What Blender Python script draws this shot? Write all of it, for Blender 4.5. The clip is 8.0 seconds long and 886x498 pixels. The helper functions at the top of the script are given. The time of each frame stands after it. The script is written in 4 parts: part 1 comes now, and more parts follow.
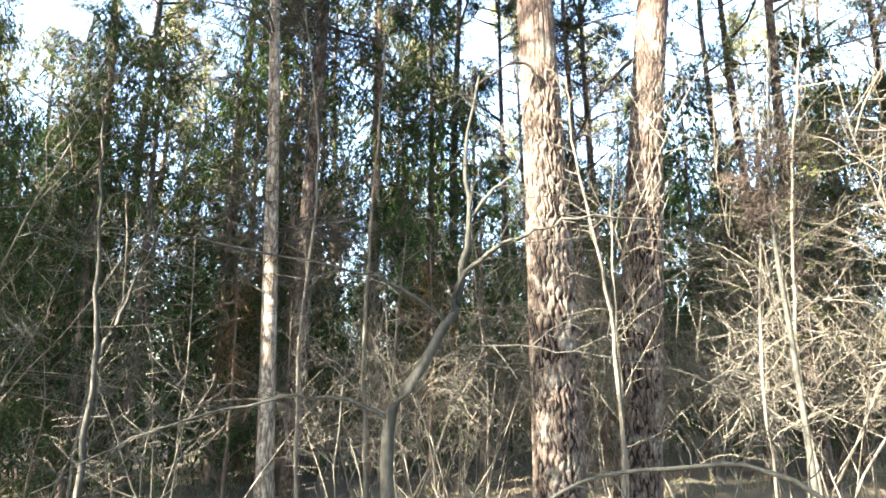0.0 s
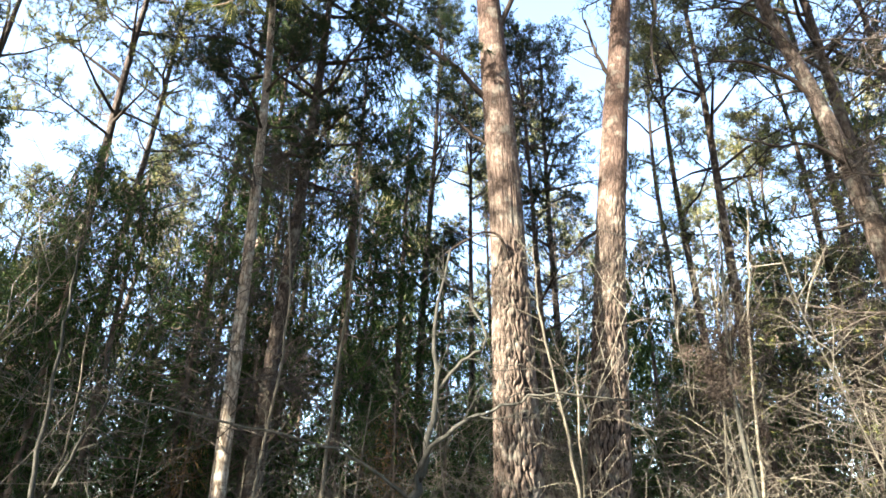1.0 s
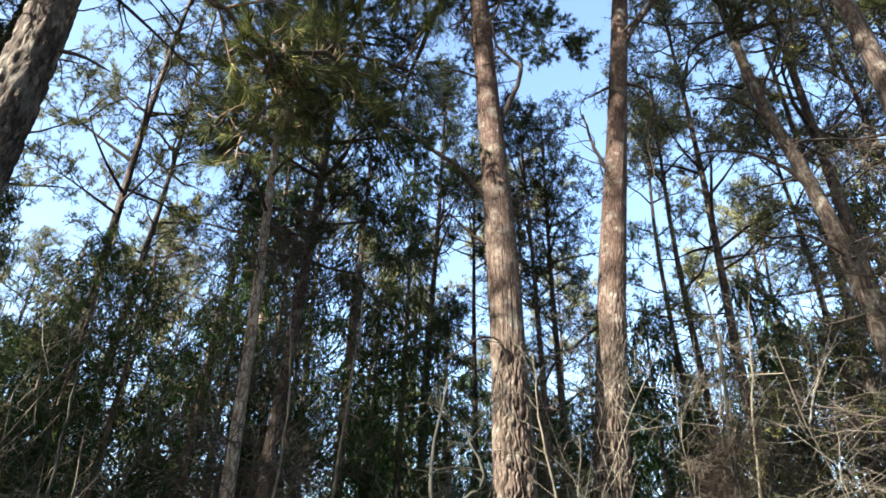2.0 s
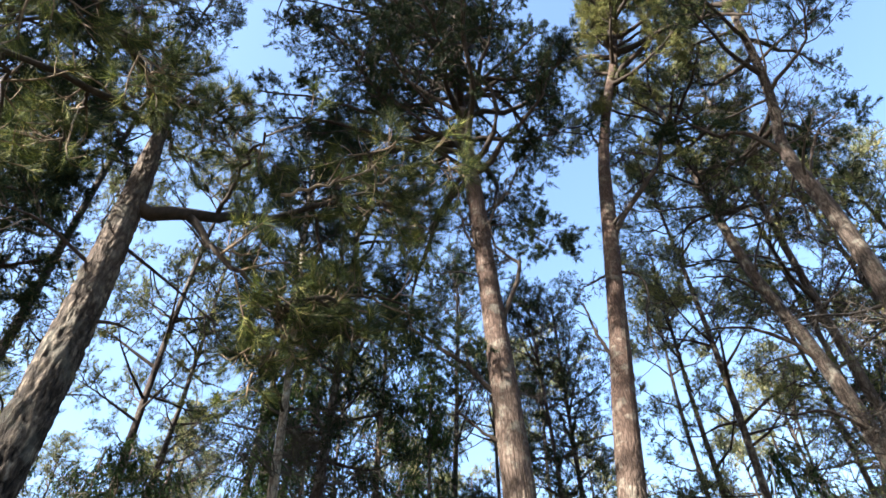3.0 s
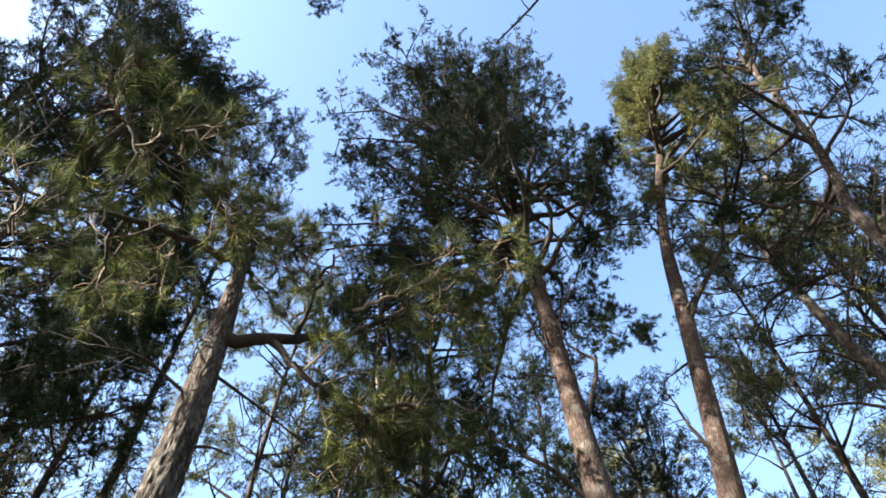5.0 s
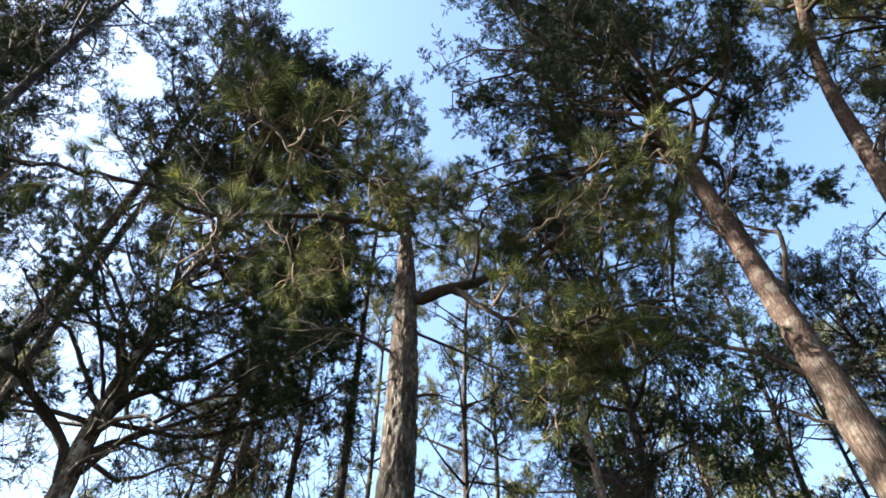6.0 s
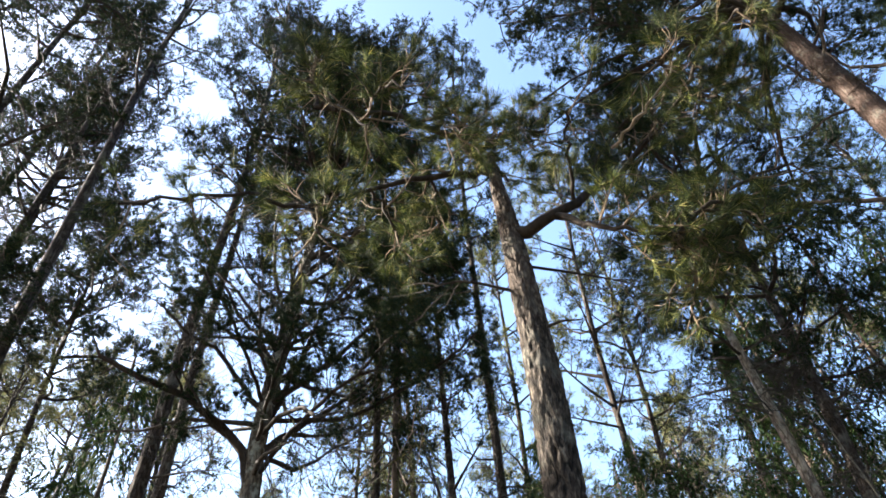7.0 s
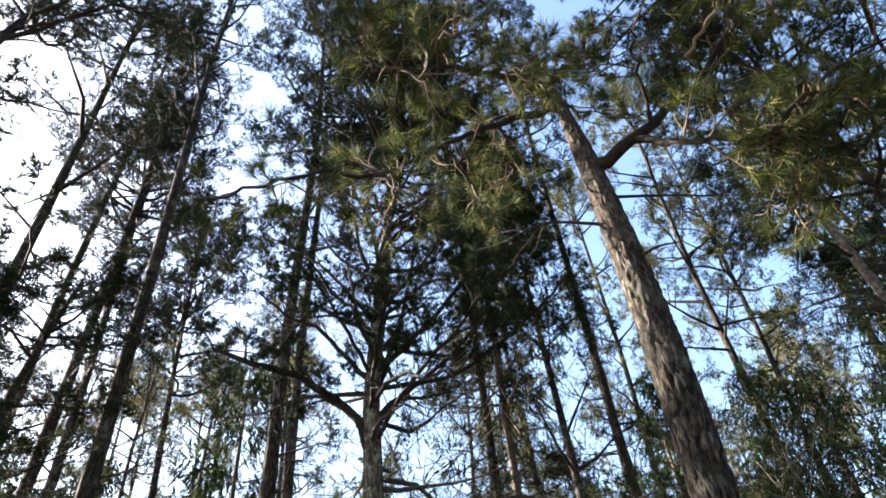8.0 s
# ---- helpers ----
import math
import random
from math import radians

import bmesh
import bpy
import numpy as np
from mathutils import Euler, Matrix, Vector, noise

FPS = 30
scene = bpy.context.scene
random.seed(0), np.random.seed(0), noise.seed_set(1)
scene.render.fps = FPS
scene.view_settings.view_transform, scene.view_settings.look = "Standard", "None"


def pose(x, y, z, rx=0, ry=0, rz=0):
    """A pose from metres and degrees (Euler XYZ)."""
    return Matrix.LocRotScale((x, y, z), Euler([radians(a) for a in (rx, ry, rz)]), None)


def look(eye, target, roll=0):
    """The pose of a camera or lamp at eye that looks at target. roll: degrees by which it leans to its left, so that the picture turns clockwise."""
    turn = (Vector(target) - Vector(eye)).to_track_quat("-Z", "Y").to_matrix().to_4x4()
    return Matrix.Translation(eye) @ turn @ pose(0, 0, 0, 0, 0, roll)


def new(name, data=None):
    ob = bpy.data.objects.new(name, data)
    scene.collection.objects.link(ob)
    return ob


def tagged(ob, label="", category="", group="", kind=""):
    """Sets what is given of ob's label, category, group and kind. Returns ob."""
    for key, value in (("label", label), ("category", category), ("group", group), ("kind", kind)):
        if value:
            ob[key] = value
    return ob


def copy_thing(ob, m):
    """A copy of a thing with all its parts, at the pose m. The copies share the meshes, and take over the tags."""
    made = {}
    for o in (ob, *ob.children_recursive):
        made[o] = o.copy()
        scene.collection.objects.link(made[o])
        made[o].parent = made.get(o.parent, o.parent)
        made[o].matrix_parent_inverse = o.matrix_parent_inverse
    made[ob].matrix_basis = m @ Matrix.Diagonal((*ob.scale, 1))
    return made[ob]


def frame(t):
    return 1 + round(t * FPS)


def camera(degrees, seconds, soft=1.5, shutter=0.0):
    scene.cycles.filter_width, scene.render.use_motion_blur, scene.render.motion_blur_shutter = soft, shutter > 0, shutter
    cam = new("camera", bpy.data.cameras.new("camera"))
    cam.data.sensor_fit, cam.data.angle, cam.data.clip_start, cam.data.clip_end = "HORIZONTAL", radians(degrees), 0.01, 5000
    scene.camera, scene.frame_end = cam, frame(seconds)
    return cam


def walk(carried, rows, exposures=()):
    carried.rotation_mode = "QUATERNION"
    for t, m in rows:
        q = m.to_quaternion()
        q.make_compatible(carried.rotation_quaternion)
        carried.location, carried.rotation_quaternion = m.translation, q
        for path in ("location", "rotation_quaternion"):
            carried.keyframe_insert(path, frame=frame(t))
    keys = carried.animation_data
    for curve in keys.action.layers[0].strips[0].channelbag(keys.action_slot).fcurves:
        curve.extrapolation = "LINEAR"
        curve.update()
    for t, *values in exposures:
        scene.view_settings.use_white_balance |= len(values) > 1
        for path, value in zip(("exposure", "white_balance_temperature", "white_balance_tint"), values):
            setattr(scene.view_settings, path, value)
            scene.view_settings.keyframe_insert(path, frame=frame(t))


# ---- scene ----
cam = camera(69.90, 8.0, soft=1.65)
# seconds, eye (x, y, z), yaw to the left, pitch up, roll
ROWS = [
    (0.0, -0.010, -0.009, 1.564, 0.15, 12.03, 0.01),
    (0.5, -0.023, -0.026, 1.618, -2.37, 16.68, -0.01),
    (1.0, -0.021, -0.116, 1.686, -2.71, 25.14, 1.32),
    (1.2, -0.035, -0.149, 1.713, -2.85, 26.48, 0.77),
    (2.3, 0.061, -0.545, 2.183, -1.61, 34.53, 2.08),
    (2.5, 0.120, -0.669, 2.073, -0.63, 39.68, 1.44),
    (3.0, 0.146, -0.791, 2.141, 0.47, 45.51, -0.18),
    (3.5, 0.155, -0.838, 2.151, -0.73, 53.52, -0.74),
    (4.0, 0.149, -0.914, 2.150, 2.39, 59.34, 3.90),
    (4.2, 0.151, -0.900, 2.142, 2.78, 58.38, 3.27),
    (5.3, 0.171, -0.806, 1.940, 15.72, 54.71, 0.69),
    (5.5, 0.150, -0.812, 1.936, 20.31, 53.44, 1.27),
    (6.0, 0.090, -0.826, 1.890, 31.65, 50.33, 1.88),
    (6.5, 0.068, -0.818, 1.866, 37.53, 47.71, -0.29),
    (7.0, 0.038, -0.819, 1.866, 44.48, 45.90, -3.72),
    (7.5, -0.000, -0.845, 1.853, 53.20, 43.54, -3.55),
    (8.0, -0.018, -0.819, 1.867, 54.64, 42.60, -5.80),
]


def aim(x, y, z, yaw, pitch, roll):
    return pose(x, y, z, 0, 0, yaw) @ pose(0, 0, 0, 90 + pitch, 0, 0) @ pose(0, 0, 0, 0, 0, roll)

EXPOSURES = [(0.0, 4.72, 6650, 10), (0.5, 4.66, 6600, 10), (1.0, 3.85, 6750, 10), (2.3, 3.03, 6350, 10), (4.0, 3.03, 6250, 10), (5.5, 3.0, 6350, 10), (7.0, 3.08, 6450, 10), (8.0, 3.0, 6550, 10)]
walk(cam, [(t, aim(*row)) for t, *row in ROWS], EXPOSURES)

# ---- daylight: clear spring sky, low sun from the left ----
SUN_AZ, SUN_EL = 124.0, 30.0
world = bpy.data.worlds.new("world")
scene.world = world
world.use_nodes = True
wn = world.node_tree
sky = wn.nodes.new("ShaderNodeTexSky")
sky.sky_type, sky.sun_disc = "NISHITA", False
sky.sun_elevation, sky.sun_rotation = radians(SUN_EL), radians(-SUN_AZ)
sky.air_density, sky.dust_density, sky.ozone_density = 1.0, 1.6, 2.0
wn.links.new(sky.outputs["Color"], wn.nodes["Background"].inputs["Color"])
wn.nodes["Background"].inputs["Strength"].default_value = 0.08
sun = new("sun", bpy.data.lights.new("sun", "SUN"))
sun.data.energy, sun.data.angle, sun.data.color = 5.0, radians(0.5), (1.0, 0.92, 0.8)
to_sun = Vector((-math.sin(radians(SUN_AZ)) * math.cos(radians(SUN_EL)), math.cos(radians(SUN_AZ)) * math.cos(radians(SUN_EL)), math.sin(radians(SUN_EL))))
sun.matrix_world = look(to_sun * 60, (0, 0, 0))

# ---- materials ----


def material(name):
    m = bpy.data.materials.new(name)
    m.use_nodes = True
    return m, m.node_tree.nodes, m.node_tree.links, m.node_tree.nodes["Principled BSDF"]


def ramp(nodes, links, fac, stops):
    r = nodes.new("ShaderNodeValToRGB")
    while len(r.color_ramp.elements) < len(stops):
        r.color_ramp.elements.new(0.5)
    for e, (p, c) in zip(r.color_ramp.elements, stops):
        e.position, e.color = p, (*c, 1)
    links.new(fac, r.inputs["Fac"])
    return r.outputs["Color"]


def tex(nodes, links, kind, scale, stretch=(1, 1, 1), **inputs):
    co, mp = nodes.new("ShaderNodeTexCoord"), nodes.new("ShaderNodeMapping")
    mp.inputs["Scale"].default_value = stretch
    links.new(co.outputs["Object"], mp.inputs["Vector"])
    n = nodes.new(kind)
    n.inputs["Scale"].default_value = scale
    for k, v in inputs.items():
        n.inputs[k].default_value = v
    links.new(mp.outputs["Vector"], n.inputs["Vector"])
    return n


def mix(nodes, links, kind, fac, a, b):
    n = nodes.new("ShaderNodeMix")
    n.data_type, n.blend_type = "RGBA", kind
    for socket, v in ((n.inputs[0], fac), (n.inputs[6], a), (n.inputs[7], b)):
        if isinstance(v, (int, float)):
            socket.default_value = v
        elif isinstance(v, tuple):
            socket.default_value = (*v, 1)
        else:
            links.new(v, socket)
    return n.outputs[2]


def bump(nodes, links, height, bsdf, strength, distance):
    b = nodes.new("ShaderNodeBump")
    b.inputs["Strength"].default_value, b.inputs["Distance"].default_value = strength, distance
    links.new(height, b.inputs["Height"])
    links.new(b.outputs["Normal"], bsdf.inputs["Normal"])


def bark_material(name, dark, mid, light, orange, z0, z1, lichen=0.0, fibre=(38.0, 0.22), scale=14.0, seams=0.9):
    """Plated pine bark: grey-brown with dark fissures below, flaking orange above the heights z0 to z1 of the trunk."""
    m, n, l, b = material(name)
    co0, mp, warp, addv = n.new("ShaderNodeTexCoord"), n.new("ShaderNodeMapping"), n.new("ShaderNodeTexNoise"), n.new("ShaderNodeVectorMath")
    mp.inputs["Scale"].default_value = (1.0, 1.0, 0.3)
    l.new(co0.outputs["Object"], mp.inputs["Vector"])
    l.new(mp.outputs["Vector"], warp.inputs["Vector"])
    warp.inputs["Scale"].default_value, warp.inputs["Detail"].default_value = 9.0, 4.0
    addv.operation = "MULTIPLY_ADD"
    l.new(warp.outputs["Color"], addv.inputs[0])
    addv.inputs[1].default_value = (0.16, 0.16, 0.16)
    l.new(mp.outputs["Vector"], addv.inputs[2])
    vor, cells = n.new("ShaderNodeTexVoronoi"), n.new("ShaderNodeTexVoronoi")
    vor.feature = "DISTANCE_TO_EDGE"
    for v in (vor, cells):
        v.inputs["Scale"].default_value = scale
        l.new(addv.outputs[0], v.inputs["Vector"])
    grain = tex(n, l, "ShaderNodeTexNoise", fibre[0], (1.0, 1.0, fibre[1]), Detail=6.0, Roughness=0.7)
    big = tex(n, l, "ShaderNodeTexNoise", 1.3, (1.0, 1.0, 0.5), Detail=3.0)
    plate = ramp(n, l, grain.outputs["Fac"], [(0.32, dark), (0.5, mid), (0.68, light)])
    seam = ramp(n, l, vor.outputs["Distance"], [(0.0, (0.2, 0.18, 0.17)), (0.1, (0.55, 0.52, 0.5)), (0.25, (1, 1, 1))])
    plate = mix(n, l, "MULTIPLY", seams, plate, seam)
    # Fissures coloured dark, both for inner bark and for shade in their depth.
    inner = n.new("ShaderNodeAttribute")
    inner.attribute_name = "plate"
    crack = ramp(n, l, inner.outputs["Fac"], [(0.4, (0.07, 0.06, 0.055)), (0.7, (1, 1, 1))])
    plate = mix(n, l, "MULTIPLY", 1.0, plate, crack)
    tone = ramp(n, l, cells.outputs["Color"], [(0.0, (0.7, 0.66, 0.62)), (1.0, (1.25, 1.2, 1.12))])
    plate = mix(n, l, "MULTIPLY", 0.8, plate, tone)
    flake = ramp(n, l, grain.outputs["Fac"], [(0.3, tuple(0.55 * c for c in orange)), (0.55, orange), (0.8, tuple(min(1.0, 1.5 * c + 0.01) for c in orange))])
    flake = mix(n, l, "MULTIPLY", 0.7, flake, seam)
    co, sep, rng = n.new("ShaderNodeTexCoord"), n.new("ShaderNodeSeparateXYZ"), n.new("ShaderNodeMapRange")
    l.new(co.outputs["Object"], sep.inputs[0])
    add = n.new("ShaderNodeMath")
    add.operation = "MULTIPLY_ADD"
    l.new(big.outputs["Fac"], add.inputs[0])
    add.inputs[1].default_value = 5.0
    l.new(sep.outputs["Z"], add.inputs[2])
    l.new(add.outputs[0], rng.inputs["Value"])
    rng.inputs["From Min"].default_value, rng.inputs["From Max"].default_value = z0 + 2.5, z1 + 2.5
    col = mix(n, l, "MIX", rng.outputs["Result"], plate, flake)
    if lichen:
        spots = tex(n, l, "ShaderNodeTexNoise", 6.0, (1, 1, 1), Detail=5.0, Roughness=0.65)
        fac = ramp(n, l, spots.outputs["Fac"], [(0.52, (0, 0, 0)), (0.66, (lichen, lichen, lichen))])
        col = mix(n, l, "MIX", fac, col, (0.36, 0.36, 0.3))
    l.new(col, b.inputs["Base Color"])
    b.inputs["Roughness"].default_value = 0.92
    b.inputs["Specular IOR Level"].default_value = 0.2
    height = mix(n, l, "ADD", 0.6, vor.outputs["Distance"], grain.outputs["Fac"])
    bump(n, l, height, b, 0.8, 0.02)
    return m


def wood_material(name, dark, light, scale=30.0, spots=None):
    m, n, l, b = material(name)
    grain = tex(n, l, "ShaderNodeTexNoise", scale, (1, 1, 0.35), Detail=5.0, Roughness=0.65)
    big = tex(n, l, "ShaderNodeTexNoise", 2.1, (1, 1, 1), Detail=2.0)
    col = ramp(n, l, grain.outputs["Fac"], [(0.3, dark), (0.72, light)])
    tone = ramp(n, l, big.outputs["Fac"], [(0.3, (0.75, 0.75, 0.75)), (0.7, (1.15, 1.1, 1.05))])
    col = mix(n, l, "MULTIPLY", 1.0, col, tone)
    geo = n.new("ShaderNodeNewGeometry")
    vary = ramp(n, l, geo.outputs["Random Per Island"], [(0.0, (0.6, 0.58, 0.55)), (1.0, (1.3, 1.28, 1.2))])
    col = mix(n, l, "MULTIPLY", 0.8, col, vary)
    l.new(col, b.inputs["Base Color"])
    b.inputs["Roughness"].default_value = 0.8
    b.inputs["Specular IOR Level"].default_value = 0.12
    bump(n, l, grain.outputs["Fac"], b, 0.5, 0.004)
    return m


def needle_material(name, stops, through_light=0.2, gloss=0.08, drift=1.1, deep=0.65):
    """Needles: each one's tone by its own random number, over a slow drift of tone through the crown; light shines through them."""
    m, n, l, b = material(name)
    geo = n.new("ShaderNodeNewGeometry")
    col = ramp(n, l, geo.outputs["Random Per Island"], stops)
    big = tex(n, l, "ShaderNodeTexNoise", drift, (1, 1, 1), Detail=3.0)
    tone = ramp(n, l, big.outputs["Fac"], [(0.34, (deep, deep * 1.1, deep * 1.05)), (0.66, (1.3, 1.2, 0.95))])
    col = mix(n, l, "MULTIPLY", 1.0, col, tone)
    l.new(col, b.inputs["Base Color"])
    b.inputs["Roughness"].default_value = 0.8
    b.inputs["Specular IOR Level"].default_value = gloss
    tr, mx = n.new("ShaderNodeBsdfTranslucent"), n.new("ShaderNodeMixShader")
    l.new(col, tr.inputs["Color"])
    mx.inputs[0].default_value = through_light
    l.new(b.outputs[0], mx.inputs[1])
    l.new(tr.outputs[0], mx.inputs[2])
    l.new(mx.outputs[0], n["Material Output"].inputs["Surface"])
    return m


# Shade under the crowns put into the orange, so upper trunks turn darker.
M_BARK = bark_material("pine_bark", (0.03, 0.023, 0.019), (0.08, 0.064, 0.053), (0.155, 0.128, 0.107), (0.072, 0.047, 0.036), 3.6, 7.0, 0.2, scale=26.0, seams=0.6)
M_BARK_FAR = bark_material("pine_bark_far", (0.0351, 0.0257, 0.0211), (0.0663, 0.053, 0.0445), (0.1287, 0.1069, 0.0897), (0.0515, 0.039, 0.0328), 5.0, 11.0, 0.2)
# Lit copy of the pine bark: full sunlight painted in as pale tones.
M_BARK_SUN = bark_material("sun_painted_pine_bark", (0.1248, 0.1014, 0.078), (0.2808, 0.2418, 0.195), (0.429, 0.39, 0.3354), (0.234, 0.1872, 0.1482), 5.0, 9.0, 0.6)
M_BARK_LICHEN = bark_material("lichened_pine_bark", (0.055, 0.046, 0.037), (0.15, 0.127, 0.1), (0.31, 0.27, 0.205), (0.15, 0.12, 0.088), 5.0, 11.0, 0.75)
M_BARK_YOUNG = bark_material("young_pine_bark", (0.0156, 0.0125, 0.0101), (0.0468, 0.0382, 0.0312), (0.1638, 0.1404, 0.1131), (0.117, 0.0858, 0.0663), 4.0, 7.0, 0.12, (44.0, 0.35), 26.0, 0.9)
M_BARK_SPRUCE = wood_material("spruce_bark", (0.0546, 0.0429, 0.0351), (0.1482, 0.117, 0.0975), 22.0)
M_LIMB = wood_material("pine_limb_bark", (0.018, 0.0145, 0.0125), (0.052, 0.041, 0.034), 26.0)
M_DEAD = wood_material("dead_wood", (0.0273, 0.0234, 0.0211), (0.0819, 0.0725, 0.064), 30.0)
M_TWIG = wood_material("shrub_twigs", (0.048, 0.046, 0.039), (0.15, 0.141, 0.119), 30.0)
M_STEM = wood_material("sapling_bark", (0.018, 0.0185, 0.016), (0.056, 0.057, 0.05), 40.0)
M_POLE = wood_material("pale_sapling_bark", (0.046, 0.043, 0.035), (0.125, 0.117, 0.095), 40.0)
M_BARE = wood_material("bare_pale_wood", (0.1, 0.082, 0.062), (0.26, 0.215, 0.165), 40.0)
M_SHOOT = wood_material("pine_shoot_bark", (0.0702, 0.053, 0.0351), (0.1716, 0.1326, 0.0936), 60.0)
# Shade and sunlight put into the tones: dark depths, lit yellow-green tufts, pale highlights.
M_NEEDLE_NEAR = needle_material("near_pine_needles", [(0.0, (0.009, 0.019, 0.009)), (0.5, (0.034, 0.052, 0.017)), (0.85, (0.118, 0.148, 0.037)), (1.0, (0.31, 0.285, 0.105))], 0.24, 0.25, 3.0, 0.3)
M_NEEDLE = needle_material("pine_needles", [(0.0, (0.008, 0.0165, 0.0115)), (0.6, (0.0165, 0.0285, 0.017)), (0.92, (0.04, 0.054, 0.0245)), (1.0, (0.068, 0.057, 0.028))], 0.08)
# Lit copy of the pine needles: sunlight put into the colour as yellow tones.
M_NEEDLE_SUN = needle_material("sun_painted_pine_needles", [(0.0, (0.043, 0.0585, 0.0258)), (0.6, (0.1032, 0.1161, 0.0473)), (1.0, (0.1978, 0.1806, 0.086))])
# Paler copy of the needles: sunlight and distance haze painted into the colour.
M_NEEDLE_FAR = needle_material("sun_painted_far_needles", [(0.0, (0.0559, 0.0731, 0.0387)), (0.6, (0.1247, 0.1333, 0.0688)), (1.0, (0.215, 0.1935, 0.1118))])
M_SPRUCE = needle_material("spruce_needles", [(0.0, (0.0138, 0.0292, 0.012)), (0.7, (0.0301, 0.0559, 0.0206)), (1.0, (0.0688, 0.0946, 0.0344))], 0.15)
# Lit copy of the spruce needles, sunlight painted in as olive-brown.
M_SPRUCE_LIT = needle_material("sun_painted_spruce_needles", [(0.0, (0.022, 0.034, 0.015)), (0.6, (0.06, 0.066, 0.026)), (1.0, (0.15, 0.12, 0.05))], 0.15)


M_BROWN = needle_material("dry_brown_needles", [(0.0, (0.06, 0.036, 0.02)), (0.6, (0.14, 0.08, 0.04)), (1.0, (0.22, 0.14, 0.07))], 0.2)


def litter_material():
    m, n, l, b = material("forest_floor")
    fine = tex(n, l, "ShaderNodeTexNoise", 26.0, Detail=7.0, Roughness=0.75)
    patch = tex(n, l, "ShaderNodeTexNoise", 0.7, Detail=5.0, Roughness=0.6)
    a = ramp(n, l, fine.outputs["Fac"], [(0.3, (0.035, 0.025, 0.017)), (0.5, (0.085, 0.064, 0.043)), (0.7, (0.17, 0.135, 0.095))])
    g = ramp(n, l, fine.outputs["Fac"], [(0.3, (0.025, 0.027, 0.013)), (0.7, (0.1, 0.1, 0.048))])
    fac = ramp(n, l, patch.outputs["Fac"], [(0.42, (0, 0, 0)), (0.62, (0.8, 0.8, 0.8))])
    l.new(mix(n, l, "MIX", fac, a, g), b.inputs["Base Color"])
    b.inputs["Roughness"].default_value = 0.95
    bump(n, l, fine.outputs["Fac"], b, 1.0, 0.03)
    return m


M_GROUND = litter_material()
M_GRASS = needle_material("dry_grass", [(0.0, (0.16, 0.13, 0.06)), (0.6, (0.34, 0.28, 0.16)), (1.0, (0.46, 0.4, 0.26))], 0.3)

# ---- geometry helpers ----
RNG = np.random.default_rng(7)


def mesh_from(name, verts, faces):
    """A mesh from an array of vertices and an array of triangles or quads."""
    me = bpy.data.meshes.new(name)
    verts, faces = np.asarray(verts, np.float32), np.asarray(faces, np.int32)
    me.vertices.add(len(verts))
    me.vertices.foreach_set("co", verts.ravel())
    k = faces.shape[1]
    me.loops.add(faces.size)
    me.loops.foreach_set("vertex_index", faces.ravel())
    me.polygons.add(len(faces))
    me.polygons.foreach_set("loop_start", np.arange(0, faces.size, k, dtype=np.int32))
    me.polygons.foreach_set("loop_total", np.full(len(faces), k, np.int32))
    me.update(calc_edges=True)
    return me


def part(name, geometry, mat, parent=None, label="", smooth=True):
    """Links geometry (vertices, faces) as one mesh object under a thing."""
    me = mesh_from(name, *geometry[:2])
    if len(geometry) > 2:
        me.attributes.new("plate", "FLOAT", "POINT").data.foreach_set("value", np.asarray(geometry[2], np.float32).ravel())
    me.materials.append(mat)
    me.polygons.foreach_set("use_smooth", np.full(len(me.polygons), smooth))
    ob = new(name, me)
    ob.parent = parent
    if label:
        tagged(ob, label)
    return ob


def thing(name, label, category, at=(0, 0, 0), turn=0.0, scale=1.0, group="", kind=""):
    ob = new(name)
    ob.matrix_basis = pose(*at, 0, 0, turn) @ Matrix.Scale(scale, 4)
    return tagged(ob, label, category, group, kind)


def joined(*pieces):
    verts, faces, at = [], [], 0
    for v, f in pieces:
        verts.append(v), faces.append(f + at)
        at += len(v)
    return np.concatenate(verts), np.concatenate(faces)


def unit(v):
    return v / (np.linalg.norm(v, axis=-1, keepdims=True) + 1e-9)


def tubes(lines, radii, sides):
    """Round tapered stems along lines (m, n, 3) with radii (m, n), closed at the tip."""
    m, n, _ = lines.shape
    along = unit(np.gradient(lines, axis=1))
    ref = np.where(np.abs(along[..., 2:3]) > 0.9, np.array([1.0, 0.2, 0]), np.array([0.0, 0, 1]))
    a = unit(np.cross(along, ref))
    b = np.cross(along, a)
    ang = np.arange(sides) * 2 * np.pi / sides
    ring = a[:, :, None] * np.cos(ang)[:, None] + b[:, :, None] * np.sin(ang)[:, None]
    verts = (lines[:, :, None] + ring * radii[:, :, None, None]).reshape(-1, 3)
    i, j, k = np.meshgrid(np.arange(m), np.arange(n - 1), np.arange(sides), indexing="ij")
    base, nxt = (i * n + j) * sides, (k + 1) % sides
    return verts, np.stack([base + k, base + nxt, base + sides + nxt, base + sides + k], -1).reshape(-1, 4)


def taper(m, n, r0, r1, power=1.0):
    r0, r1 = np.broadcast_to(r0, m), np.broadcast_to(r1, m)
    s = np.linspace(0, 1, n) ** power
    return r0[:, None] * (1 - s) + r1[:, None] * s


